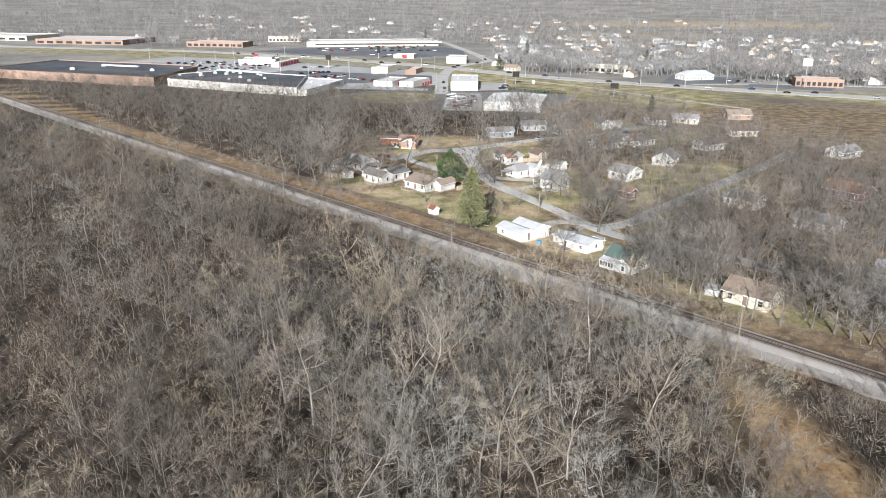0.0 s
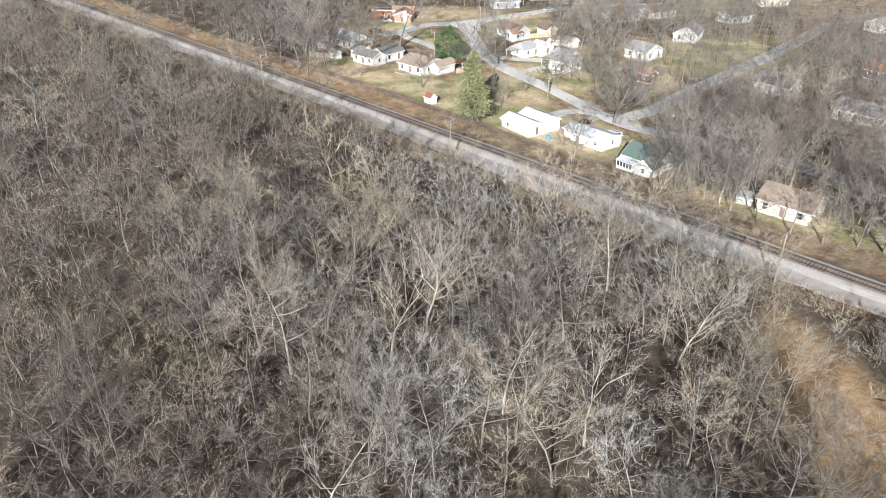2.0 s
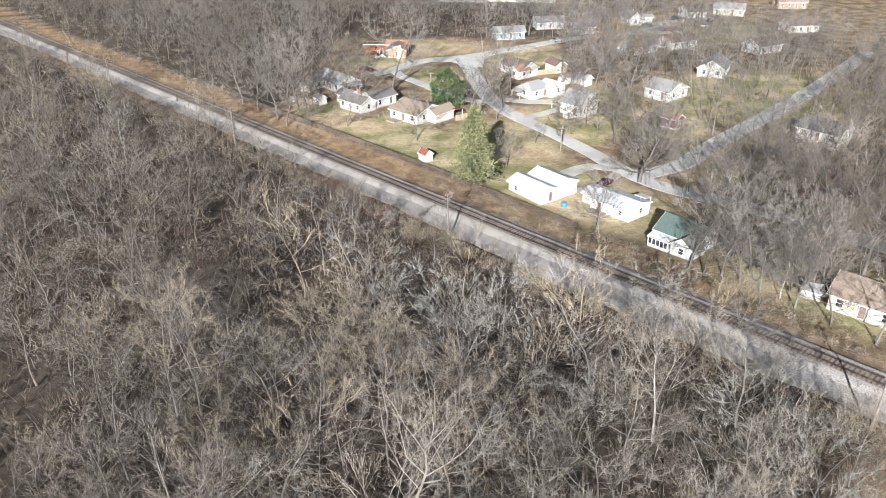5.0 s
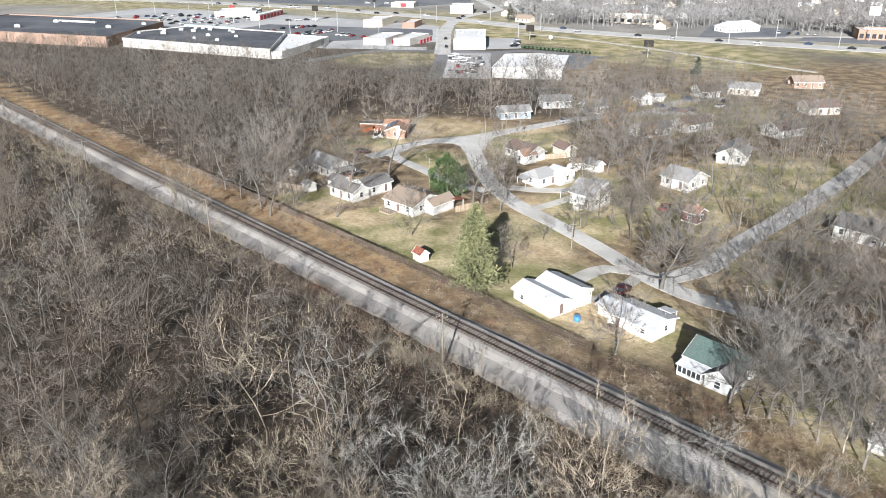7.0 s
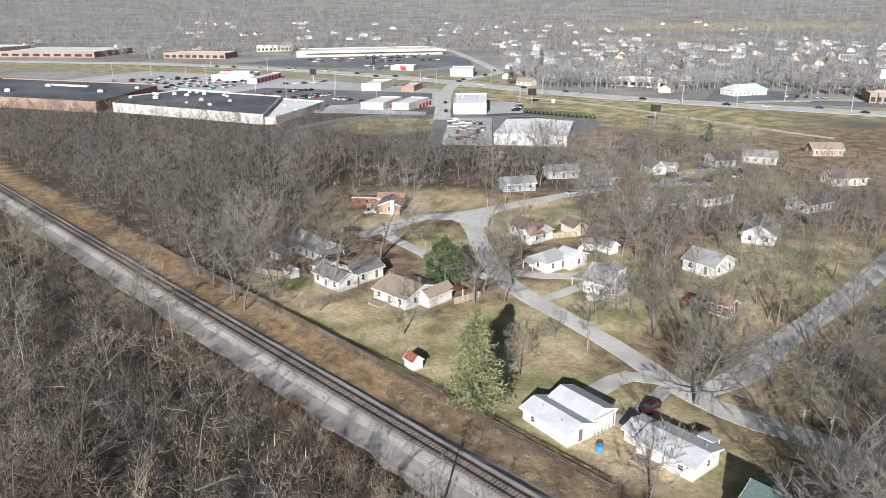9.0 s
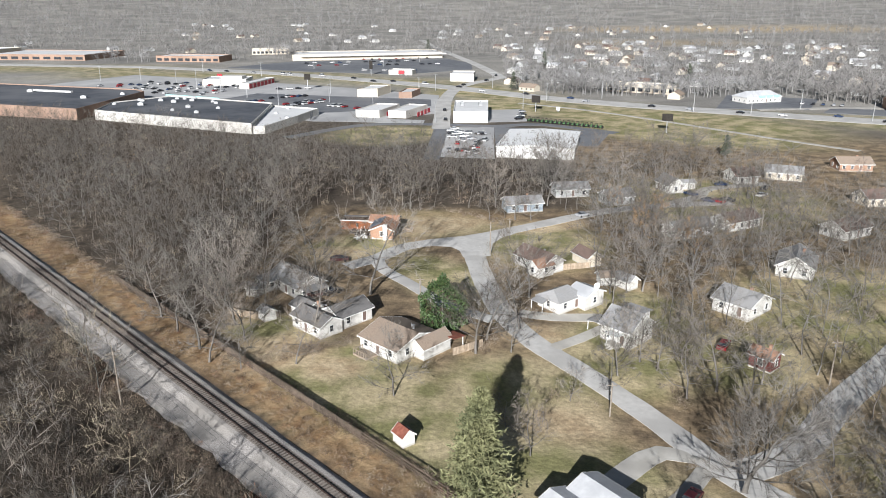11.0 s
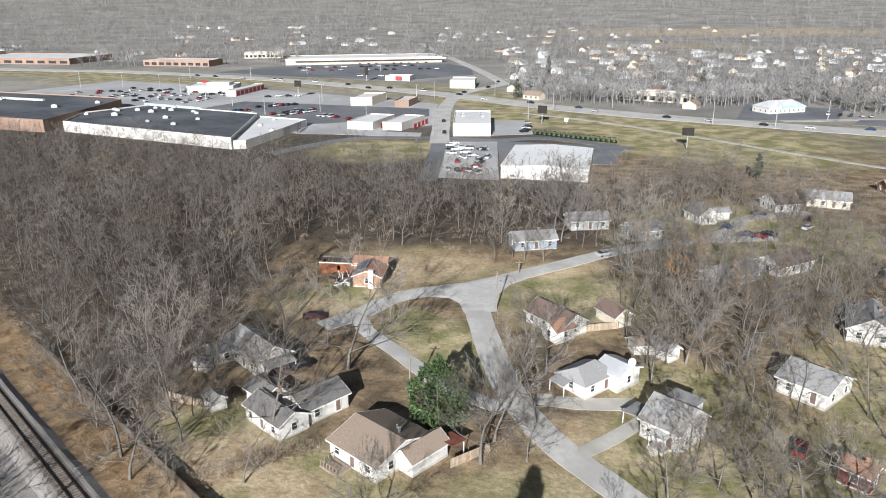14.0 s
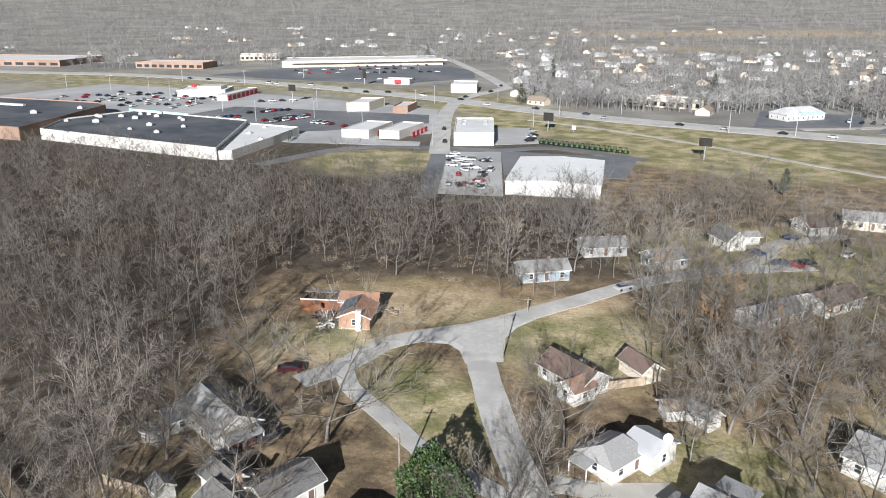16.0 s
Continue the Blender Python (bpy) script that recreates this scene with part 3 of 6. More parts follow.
def opening(parent, x, y, z, w, h, face, kind="window"):
    """A window or a door set into a wall; face: the side it looks to, in quarter turns from local -y."""
    m = Matrix.Translation((x, y, z)) @ Matrix.Rotation(face * math.pi / 2, 4, "Z")
    bm = bmesh.new()
    for sx in (-1, 1):
        box(bm, sx * (w / 2 + 0.05), -0.03, -0.05, 0.1, 0.1, h + 0.1)
    box(bm, 0, -0.03, h, w + 0.3, 0.12, 0.1)
    box(bm, 0, -0.05, -0.1, w + 0.3, 0.16, 0.08)
    if kind == "window":
        box(bm, 0, -0.025, h * 0.48, w, 0.06, 0.06)
    bm.transform(m)
    f = part(kind, bm, "trim", parent, "white framed window" if kind == "window" else "framed entrance door")
    bm = bmesh.new()
    box(bm, 0, 0.0, 0, w, 0.06, h)
    bm.transform(m)
    part("pane" if kind == "window" else "door_leaf", bm, "glass" if kind == "window" else "roof_umber", f)
    return f


def gable(e, L, W, eave, rise, wall, roof, cx=0.0, cy=0.0, over=0.4, z0=0.0, ends=True, windows=True, turn=False, name="wall", hip=0.0, simple=False):
    """Walls, gable ends and a pitched roof of two thick slabs; the ridge runs along local x, or along y if turn."""
    R = Matrix.Translation((cx, cy, 0)) @ (Matrix.Rotation(math.pi / 2, 4, "Z") if turn else Matrix.Identity(4))
    if turn:
        L, W = W, L
    bm = bmesh.new()
    sec = ((-W / 2, z0 - 0.6), (W / 2, z0 - 0.6), (W / 2, eave), (0, eave + rise), (-W / 2, eave))
    a = [bm.verts.new((-L / 2, y, z if not (hip and i == 3) else eave)) for i, (y, z) in enumerate(sec)]
    b = [bm.verts.new((L / 2, y, z if not (hip and i == 3) else eave)) for i, (y, z) in enumerate(sec)]
    bm.faces.new(a[::-1])
    bm.faces.new(b)
    for i in range(5):
        bm.faces.new((a[i], a[(i + 1) % 5], b[(i + 1) % 5], b[i]))
    bmesh.ops.recalc_face_normals(bm, faces=bm.faces)
    bm.transform(R)
    part(name, bm, wall, e)
    k = rise / (W / 2)
    t = 0.14
    for sgn in (-1, 1):
        bm = bmesh.new()
        xo = L / 2 + over
        yb, zb = sgn * (W / 2 + over), eave - k * over
        inset = hip * W / 2
        q = [(-xo, yb, zb + 0.02), (xo, yb, zb + 0.02), (xo - inset, 0, eave + rise + 0.02), (-xo + inset, 0, eave + rise + 0.02)]
        lo = [bm.verts.new(v) for v in q]
        hi = [bm.verts.new((v[0], v[1], v[2] + t)) for v in q]
        bm.faces.new(lo)
        bm.faces.new(hi)
        for i in range(4):
            bm.faces.new((lo[i], lo[(i + 1) % 4], hi[(i + 1) % 4], hi[i]))
        bmesh.ops.recalc_face_normals(bm, faces=bm.faces)
        bm.transform(R)
        part("roof", bm, roof, e)
        if hip:
            bm = bmesh.new()
            q = [(sgn * xo, -(W / 2 + over), zb + 0.02), (sgn * xo, W / 2 + over, zb + 0.02), (sgn * (xo - inset), 0, eave + rise + 0.02)]
            lo = [bm.verts.new(v) for v in q]
            hi = [bm.verts.new((v[0], v[1], v[2] + t)) for v in q]
            bm.faces.new(lo)
            bm.faces.new(hi)
            for i in range(3):
                bm.faces.new((lo[i], lo[(i + 1) % 3], hi[(i + 1) % 3], hi[i]))
            bmesh.ops.recalc_face_normals(bm, faces=bm.faces)
            bm.transform(R)
            part("roof", bm, roof, e)
        if simple:
            continue
        bm = bmesh.new()
        box(bm, 0, yb + sgn * 0.03, zb - 0.06, 2 * xo, 0.05, 0.2)
        bm.transform(R)
        part("gutter", bm, "trim", e)
    if simple:
        return
    if not hip:
        for sx in (-1, 1):
            bm = bmesh.new()
            x = sx * (L / 2 + over + 0.015)
            low, up = W / 2 + over, eave - k * over
            p = [(x, -low, up - 0.1), (x, 0, eave + rise - 0.1), (x, low, up - 0.1), (x, low, up + 0.17), (x, 0, eave + rise + 0.17), (x, -low, up + 0.17)]
            v0 = [bm.verts.new(v) for v in p]
            v1 = [bm.verts.new((v[0] + sx * 0.03, v[1], v[2])) for v in p]
            for f in ((0, 1, 4, 5), (1, 2, 3, 4)):
                bm.faces.new([v0[q] for q in f])
                bm.faces.new([v1[q] for q in f])
            for q in range(6):
                bm.faces.new((v0[q], v0[(q + 1) % 6], v1[(q + 1) % 6], v1[q]))
            bmesh.ops.recalc_face_normals(bm, faces=bm.faces)
            bm.transform(R)
            part("fascia", bm, "trim", e)
    bm = bmesh.new()
    box(bm, 0, 0, z0 - 0.7, L + 0.06, W + 0.06, 0.95)
    bm.transform(R)
    part("foundation", bm, "concrete", e)
    if windows:
        wz, hh = z0 + 0.95, min(1.2, eave - z0 - 1.3)
        for sgn, face in ((-1, 0), (1, 2)):
            n = max(1, int(L / 2.9))
            for i in range(n):
                x = (i + 0.5) / n * L - L / 2
                door = i == n // 2 and n > 1
                p = R @ Vector((x, sgn * (W / 2 + 0.02), z0 + 0.3 if door else wz))
                opening(e, p.x, p.y, p.z, 0.9, 2.0 if door else hh, face + (1 if turn else 0), "door" if door else "window")
        for sgn, face in ((1, 1), (-1, 3)):
            n = max(1, int(W / 3.6))
            for i in range(n):
                y = (i + 0.5) / n * W - W / 2
                p = R @ Vector((sgn * (L / 2 + 0.02), y, wz))
                opening(e, p.x, p.y, p.z, 0.85, hh, face + (1 if turn else 0))


def stack(e, x, y, z, material="brick", w=0.55, h=1.1):
    bm = bmesh.new()
    box(bm, x, y, z, w, w * 0.8, h, bevel=0.03)
    box(bm, x, y, z + h, w + 0.12, w * 0.8 + 0.12, 0.1)
    part("chimney", bm, material, e)


def vent(e, x, y, z):
    bm = bmesh.new()
    tube(bm, (x, y, z - 0.2), (x, y, z + 0.45), 0.07, 0.07, 8)
    tube(bm, (x, y, z + 0.45), (x, y, z + 0.53), 0.13, 0.05, 8)
    part("vent_pipe", bm, "steel", e)


def lean_to(e, x0, x1, y0, y1, z_hi, z_lo, roof, posts=True, axis="y"):
    """A sloping open roof on posts, falling from the first to the second side."""
    bm = bmesh.new()
    if axis == "y":
        q = [(x0, y0, z_hi), (x1, y0, z_hi), (x1, y1, z_lo), (x0, y1, z_lo)]
    else:
        q = [(x0, y0, z_hi), (x0, y1, z_hi), (x1, y1, z_lo), (x1, y0, z_lo)]
    lo = [bm.verts.new(v) for v in q]
    hi = [bm.verts.new((v[0], v[1], v[2] + 0.12)) for v in q]
    bm.faces.new(lo)
    bm.faces.new(hi)
    for i in range(4):
        bm.faces.new((lo[i], lo[(i + 1) % 4], hi[(i + 1) % 4], hi[i]))
    bmesh.ops.recalc_face_normals(bm, faces=bm.faces)
    part("porch_roof", bm, roof, e)
    if posts:
        for q_ in q[2:]:
            bm = bmesh.new()
            box(bm, q_[0] * 0.96, q_[1] * 0.97, -0.5, 0.12, 0.12, q_[2] + 0.5)
            part("post", bm, "trim", e)


def house(x, y, turn, label, r):
    BUSY.append((x, y, r))
    return thing("house", x, y, turn, label, "house", "houses of the neighbourhood")


# pale grey gabled house with a carport
e = house(29.6, 247.8, -44, "white one-and-a-half-storey house with grey shingle roof and carport", 7)
gable(e, 6.6, 7.8, 3.4, 2.6, "white", "roof_grey")
lean_to(e, -3.4, -7.2, -3.0, 1.2, 2.7, 2.3, "roof_grey", axis="x")
bm = bmesh.new()
box(bm, -0.2, 3.2, 3.6, 4.6, 2.6, 1.5)
part("dormer", bm, "white", e)
bm = bmesh.new()
box(bm, -0.2, 3.5, 5.1, 5.0, 3.0, 0.14)
part("dormer_roof", bm, "roof_grey", e)
bm = bmesh.new()
box(bm, 0.5, -4.9, 0.0, 2.6, 2.0, 0.6)
for i in range(3):
    box(bm, 0.5, -6.0 - i * 0.28, 0, 1.2, 0.3, 0.45 - i * 0.15)
part("stoop", bm, "concrete", e)
bm = bmesh.new()
box(bm, 0.5, -4.9, 2.55, 2.9, 2.2, 0.12)
for xx in (-0.6, 1.6):
    box(bm, xx, -5.7, 0.6, 0.1, 0.1, 2.0)
part("porch", bm, "trim", e)
vent(e, -1.5, -1.5, 5.1)

# long white house beside the drive
e = house(29.8, 184.9, -46, "long white house with pale metal roof and timber deck", 8)
gable(e, 9.0, 6.8, 2.5, 0.9, "white", "roof_white", windows=False)
opening(e, -2.4, -3.42, 0.5, 0.9, 1.95, 0, "door")
opening(e, 2.6, -3.42, 1.2, 0.8, 0.8, 0)
opening(e, 4.52, 0.4, 1.1, 0.8, 1.0, 1)
gable(e, 3.2, 5.0, 2.2, 0.6, "white", "roof_white", -6.1, 0.6, name="annex_wall", windows=False)
for xx, yy in ((-3, 1.0), (3.5, 1.4), (0.5, -1.2), (-7, -0.6)):
    vent(e, xx, yy, 3.2)
bm = bmesh.new()
box(bm, -2.2, -4.6, 0.0, 3.4, 2.2, 0.55)
for i in range(4):
    box(bm, -0.2 + i * 0.3, -5.0, 0.0, 0.28, 1.1, 0.5 - i * 0.12)
for xx in np.linspace(-3.8, -0.6, 7):
    box(bm, xx, -6.0, 0.55, 0.06, 0.06, 0.85)
box(bm, -2.2, -6.0, 1.4, 3.4, 0.08, 0.06)
part("deck", bm, "deck", e, "weathered timber deck with railing")
lean_to(e, 0.6, 3.2, 3.8, 6.0, 2.55, 2.2, "roof_white")

# white metal-roofed house in two blocks near the track
e = house(15.2, 192.6, -50, "white house with stepped white metal roof and blue barrel", 9)
gable(e, 9.4, 5.2, 2.4, 0.9, "white", "roof_white", 0, -2.4, turn=False, windows=False)
opening(e, -2.5, -5.02, 1.0, 0.8, 0.9, 0)
opening(e, 4.72, -2.4, 0.3, 0.9, 2.0, 1, "door")
gable(e, 8.2, 5.4, 2.6, 1.0, "white", "roof_white", 0.0, 2.9, turn=False, name="rear_wall", windows=False)
vent(e, -2.0, -3.4, 3.0)
vent(e, 2.4, -4.0, 2.8)
bm = bmesh.new()
for i in range(7):
    box(bm, 4.7, 0.4 + i * 0.8, 0, 0.12, 0.12, 2.4)
box(bm, 4.7, 2.9, 2.4, 0.16, 5.5, 0.2)
part("colonnade", bm, "trim", e, "row of white posts along the porch")
b_ = thing("barrel", 19.0, 185.6, 0, "blue plastic barrel beside the white house", "barrel")
bm = bmesh.new()
tube(bm, (0, 0, 0), (0, 0, 0.45), 0.55, 0.62, 14)
tube(bm, (0, 0, 0.45), (0, 0, 0.95), 0.62, 0.55, 14)
part("drum", bm, "blue_plastic", b_)

# green-roofed house with a glazed porch
e = house(38.0, 170.6, -46, "white house with dark green roof and glazed sunporch", 8)
gable(e, 8.4, 6.6, 2.7, 2.0, "white", "roof_green", 0.9, 0.3)
gable(e, 4.2, 4.0, 2.4, 1.4, "grey_side", "roof_dark", 3.4, -3.2, turn=True, name="wing_wall", windows=False)
opening(e, 3.4, -5.22, 0.9, 0.9, 1.1, 0)
lean_to(e, -3.4, 1.0, -3.2, -5.5, 2.5, 2.0, "roof_white", posts=False)
bm = bmesh.new()
box(bm, -1.2, -4.2, -0.3, 4.0, 2.1, 1.1)
part("porch_base", bm, "white", e)
for i in range(6):
    bm = bmesh.new()
    box(bm, -3.15 + i * 0.78, -5.26, 0.8, 0.12, 0.1, 1.2)
    part("mullion", bm, "trim", e)
bm = bmesh.new()
box(bm, -1.2, -5.2, 0.8, 3.9, 0.05, 1.2)
part("porch_glazing", bm, "glass", e)

# brown ranch house with deck
e = house(-13.6, 239.0, -40, "white ranch house with low brown shingle roof", 9)
gable(e, 9.6, 10.6, 2.5, 1.7, "white", "roof_brown", 0, 0)
gable(e, 3.6, 7.0, 2.3, 1.2, "white", "roof_brown", 5.6, 2.4, turn=True, name="wing_wall", windows=False)
lean_to(e, 6.0, 9.0, 5.2, 8.2, 2.4, 2.1, "roof_red")
vent(e, 1.5, 1.8, 3.9)
stack(e, 2.8, 1.0, 3.9, "steel", 0.35, 0.9)
bm = bmesh.new()
box(bm, -1.8, -6.9, 0, 3.6, 2.6, 0.4)
for xx in np.linspace(-3.5, -0.1, 6):
    box(bm, xx, -8.1, 0.4, 0.08, 0.08, 0.9)
box(bm, -1.8, -8.1, 1.25, 3.6, 0.1, 0.07)
for yy in (-7.4, -6.6, -5.9):
    box(bm, -3.5, yy, 0.4, 0.08, 0.08, 0.9)
box(bm, -3.5, -6.9, 1.25, 0.1, 2.6, 0.07)
part("deck", bm, "deck", e, "weathered timber deck")

# white house of several wings
e = house(-28.5, 250.0, -41.5, "white house with dark grey shingle roof and wings", 9)
gable(e, 9.0, 5.2, 2.6, 1.3, "white", "roof_dark", 1.5, -4.4)
gable(e, 6.0, 8.0, 2.6, 1.5, "white", "roof_dark", 2.4, 2.2, turn=True, name="wing_wall")
gable(e, 5.0, 4.4, 2.4, 1.1, "white", "roof_dark", -5.2, -1.8, name="annex_wall")
stack(e, -1.0, -2.0, 3.2)
e = house(-39.2, 266.8, -46, "white house with weathered grey roof under bare trees", 9)
gable(e, 12.1, 7.2, 2.6, 2.0, "white", "roof_grey")
gable(e, 4.6, 3.6, 2.3, 1.0, "white", "roof_grey", -4.6, -5.0, turn=True, name="annex_wall")
lean_to(e, 6.4, 9.0, -3.0, 2.6, 2.6, 2.2, "roof_grey", axis="x")

# brown-roofed house by the junction, with garage
e = house(15.3, 283.4, -52, "white house with red-brown shingle roof and rust-roofed porch", 8)
gable(e, 10.4, 6.2, 2.6, 1.9, "white", "roof_umber")
gable(e, 4.0, 4.6, 2.5, 1.3, "white", "roof_rust", 3.8, -3.0, turn=True, name="porch_wall")
stack(e, 0.6, 1.2, 3.6, "steel", 0.4, 0.7)
e = thing("garage", 27.2, 287.0, -62, "white garage with dark brown roof", "garage")
BUSY.append((27.2, 287, 5))
gable(e, 6.2, 4.0, 2.4, 1.4, "cream", "roof_umber", windows=False)

# white and grey house with shed behind
e = house(19.8, 261.0, -48, "white house with weathered grey roofs and satellite dish", 8)
gable(e, 6.0, 7.0, 2.6, 1.6, "white", "roof_grey", -1.0, -1.4, turn=True, hip=0.55)
gable(e, 4.8, 5.8, 2.9, 1.1, "white", "roof_white", 1.4, 4.0, turn=False, name="rear_wall")
lean_to(e, -3.8, -0.6, -5.4, -7.4, 2.5, 2.1, "roof_grey")
bm = bmesh.new()
tube(bm, (4.2, 4.2, 3.7), (4.2, 4.35, 4.5), 0.05, 0.05, 6)
bmesh.ops.create_cone(bm, cap_ends=True, segments=14, radius1=0.2, radius2=0.75, depth=0.3, matrix=Matrix.Translation((4.2, 4.1, 4.7)) @ Matrix.Rotation(1.0, 4, "X"))
part("satellite_dish", bm, "trim", e, "white satellite dish on the roof")
e = thing("shed", 34.0, 272.6, -50, "white garden shed with grey roof", "shed")
gable(e, 4.4, 3.0, 2.1, 1.1, "white", "roof_grey", windows=False)
e = thing("shed", 30.5, 274.5, 10, "white outbuilding with a brown roof", "shed")
gable(e, 4.6, 3.2, 2.0, 0.9, "white", "roof_brown", windows=False)
e = thing("shed", -9.7, 207.9, -50, "small white shed with rusty red roof", "shed")
gable(e, 2.5, 2.1, 1.7, 0.9, "white", "roof_red", windows=False, over=0.2)
BUSY.append((-9.7, 208, 4))
e = thing("shed", -41.4, 250.1, -48, "small white shed with grey roof", "shed")
gable(e, 2.9, 2.6, 1.9, 0.8, "white", "roof_grey", windows=False, over=0.2)
e = thing("shed", -47.5, 262.5, -20, "white shed beside bare trees", "shed")
gable(e, 3.0, 2.4, 1.9, 0.8, "white", "roof_grey", windows=False, over=0.2)
e = thing("shed", 53.5, 151.5, -30, "small domed grey metal shed", "shed")
gable(e, 2.8, 2.6, 1.3, 1.0, "grey_side", "roof_grey", windows=False, over=0.1)

# fire-damaged brick house: front wing with tarpaulin, roofed middle, gutted open end
e = house(-27.0, 309.5, -4, "burnt-out orange brick house with tarpaulin and open roof", 10)
gable(e, 6.2, 7.6, 2.6, 1.3, "brick", "roof_rust", 2.6, -3.2, turn=True)
gable(e, 7.6, 5.0, 2.6, 1.2, "brick", "roof_rust", 1.6, 3.2, name="rear_wall", windows=False)
bm = bmesh.new()
v = [bm.verts.new(p) for p in ((-0.9, -6.2, 2.66), (2.3, -5.6, 4.02), (2.45, 0.9, 4.06), (-0.9, 0.9, 2.66))]
hi = [bm.verts.new(q.co + Vector((-0.04, 0, 0.10))) for q in v]
bm.faces.new(hi)
bm.faces.new(v)
for i in range(4):
    bm.faces.new((v[i], v[(i + 1) % 4], hi[(i + 1) % 4], hi[i]))
bmesh.ops.recalc_face_normals(bm, faces=bm.faces)
bmesh.ops.subdivide_edges(bm, edges=bm.edges[:], cuts=6, use_grid_fill=True)
for q in bm.verts:
    q.co.z += 0.16 + 0.09 * noise.noise(q.co * 1.3)
part("tarpaulin", bm, "tarp", e, "blue-grey tarpaulin over the roof")
for x, y, sx, sy, h, mat in ((-6.4, 1.0, 8.2, 0.2, 2.5, "char_orange"), (-10.4, 3.4, 0.2, 4.6, 2.3, "burnt"), (-6.4, 5.7, 8.2, 0.2, 2.6, "burnt")):
    bm = bmesh.new()
    if sx > 1 and mat == "char_orange":
        for x0, x1, z0, z1 in ((-10.5, -6.3, 0, h), (-5.5, -2.3, 0, h), (-6.3, -5.5, 0, 0.8), (-6.3, -5.5, 2.0, h)):
            box(bm, (x0 + x1) / 2, y, z0 - (0.3 if z0 == 0 else 0), x1 - x0, sy, z1 - z0 + (0.3 if z0 == 0 else 0))
    else:
        box(bm, x, y, -0.3, sx, sy, h + 0.3)
    part("gutted_wall", bm, mat, e, "scorched orange wall boards" if mat == "char_orange" else "charred wall")
bm = bmesh.new()
box(bm, -6.4, 1.0, 2.5, 8.4, 0.34, 0.16)
box(bm, 1.6, 0.62, 2.56, 7.8, 0.16, 0.18)
part("wall_plate", bm, "trim", e, "pale timber plate on the open wall")
bm = bmesh.new()
box(bm, -6.4, 5.4, 2.6, 8.6, 1.1, 0.14)
part("roof_edge", bm, "roof_dark", e, "charred strip of roof left at the back")
rng = random.Random(3)
for i in range(11):
    bm = bmesh.new()
    x0 = -10.2 + i * 0.76
    tube(bm, (x0, 1.2, 2.5), (x0 + rng.uniform(0.2, 0.9), 5.4, 2.7 + rng.uniform(-0.6, 0.3)), 0.08, 0.08, 4)
    part("rafter", bm, "pole" if i % 3 == 0 else "burnt", e, "charred rafter")
for i in range(14):
    bm = bmesh.new()
    x0, y0 = rng.uniform(-6.5, -1.5), rng.uniform(-5.0, 0.2)
    tube(bm, (x0, y0, 0), (x0 + rng.uniform(-0.9, 0.9), y0 + rng.uniform(-0.8, 0.8), rng.uniform(0.8, 2.4)), 0.07, 0.06, 4)
    part("leaning_timber", bm, rng.choice(("pole", "trim", "burnt")), e, "broken timber leaning in the rubble")
for mat, x0, x1, y0, y1, n in (("burnt", -7, -0.8, -5, 0.6, 60), ("trim", -5, 0.5, -8.0, -3.5, 22), ("deck", 6.6, 9.4, 0.5, 3.8, 26)):
    bm = bmesh.new()
    for i in range(n):
        box(bm, rng.uniform(x0, x1), rng.uniform(y0, y1), rng.uniform(0, 0.25), rng.uniform(0.3, 1.7), rng.uniform(0.1, 0.45), rng.uniform(0.05, 0.4), rng.uniform(0, 3))
    tagged(part("debris", bm, mat, e, "heap of charred and broken debris"), kind="stuff")
stack(e, 3.6, -7.3, -0.3, "trim", 1.1, 4.4)

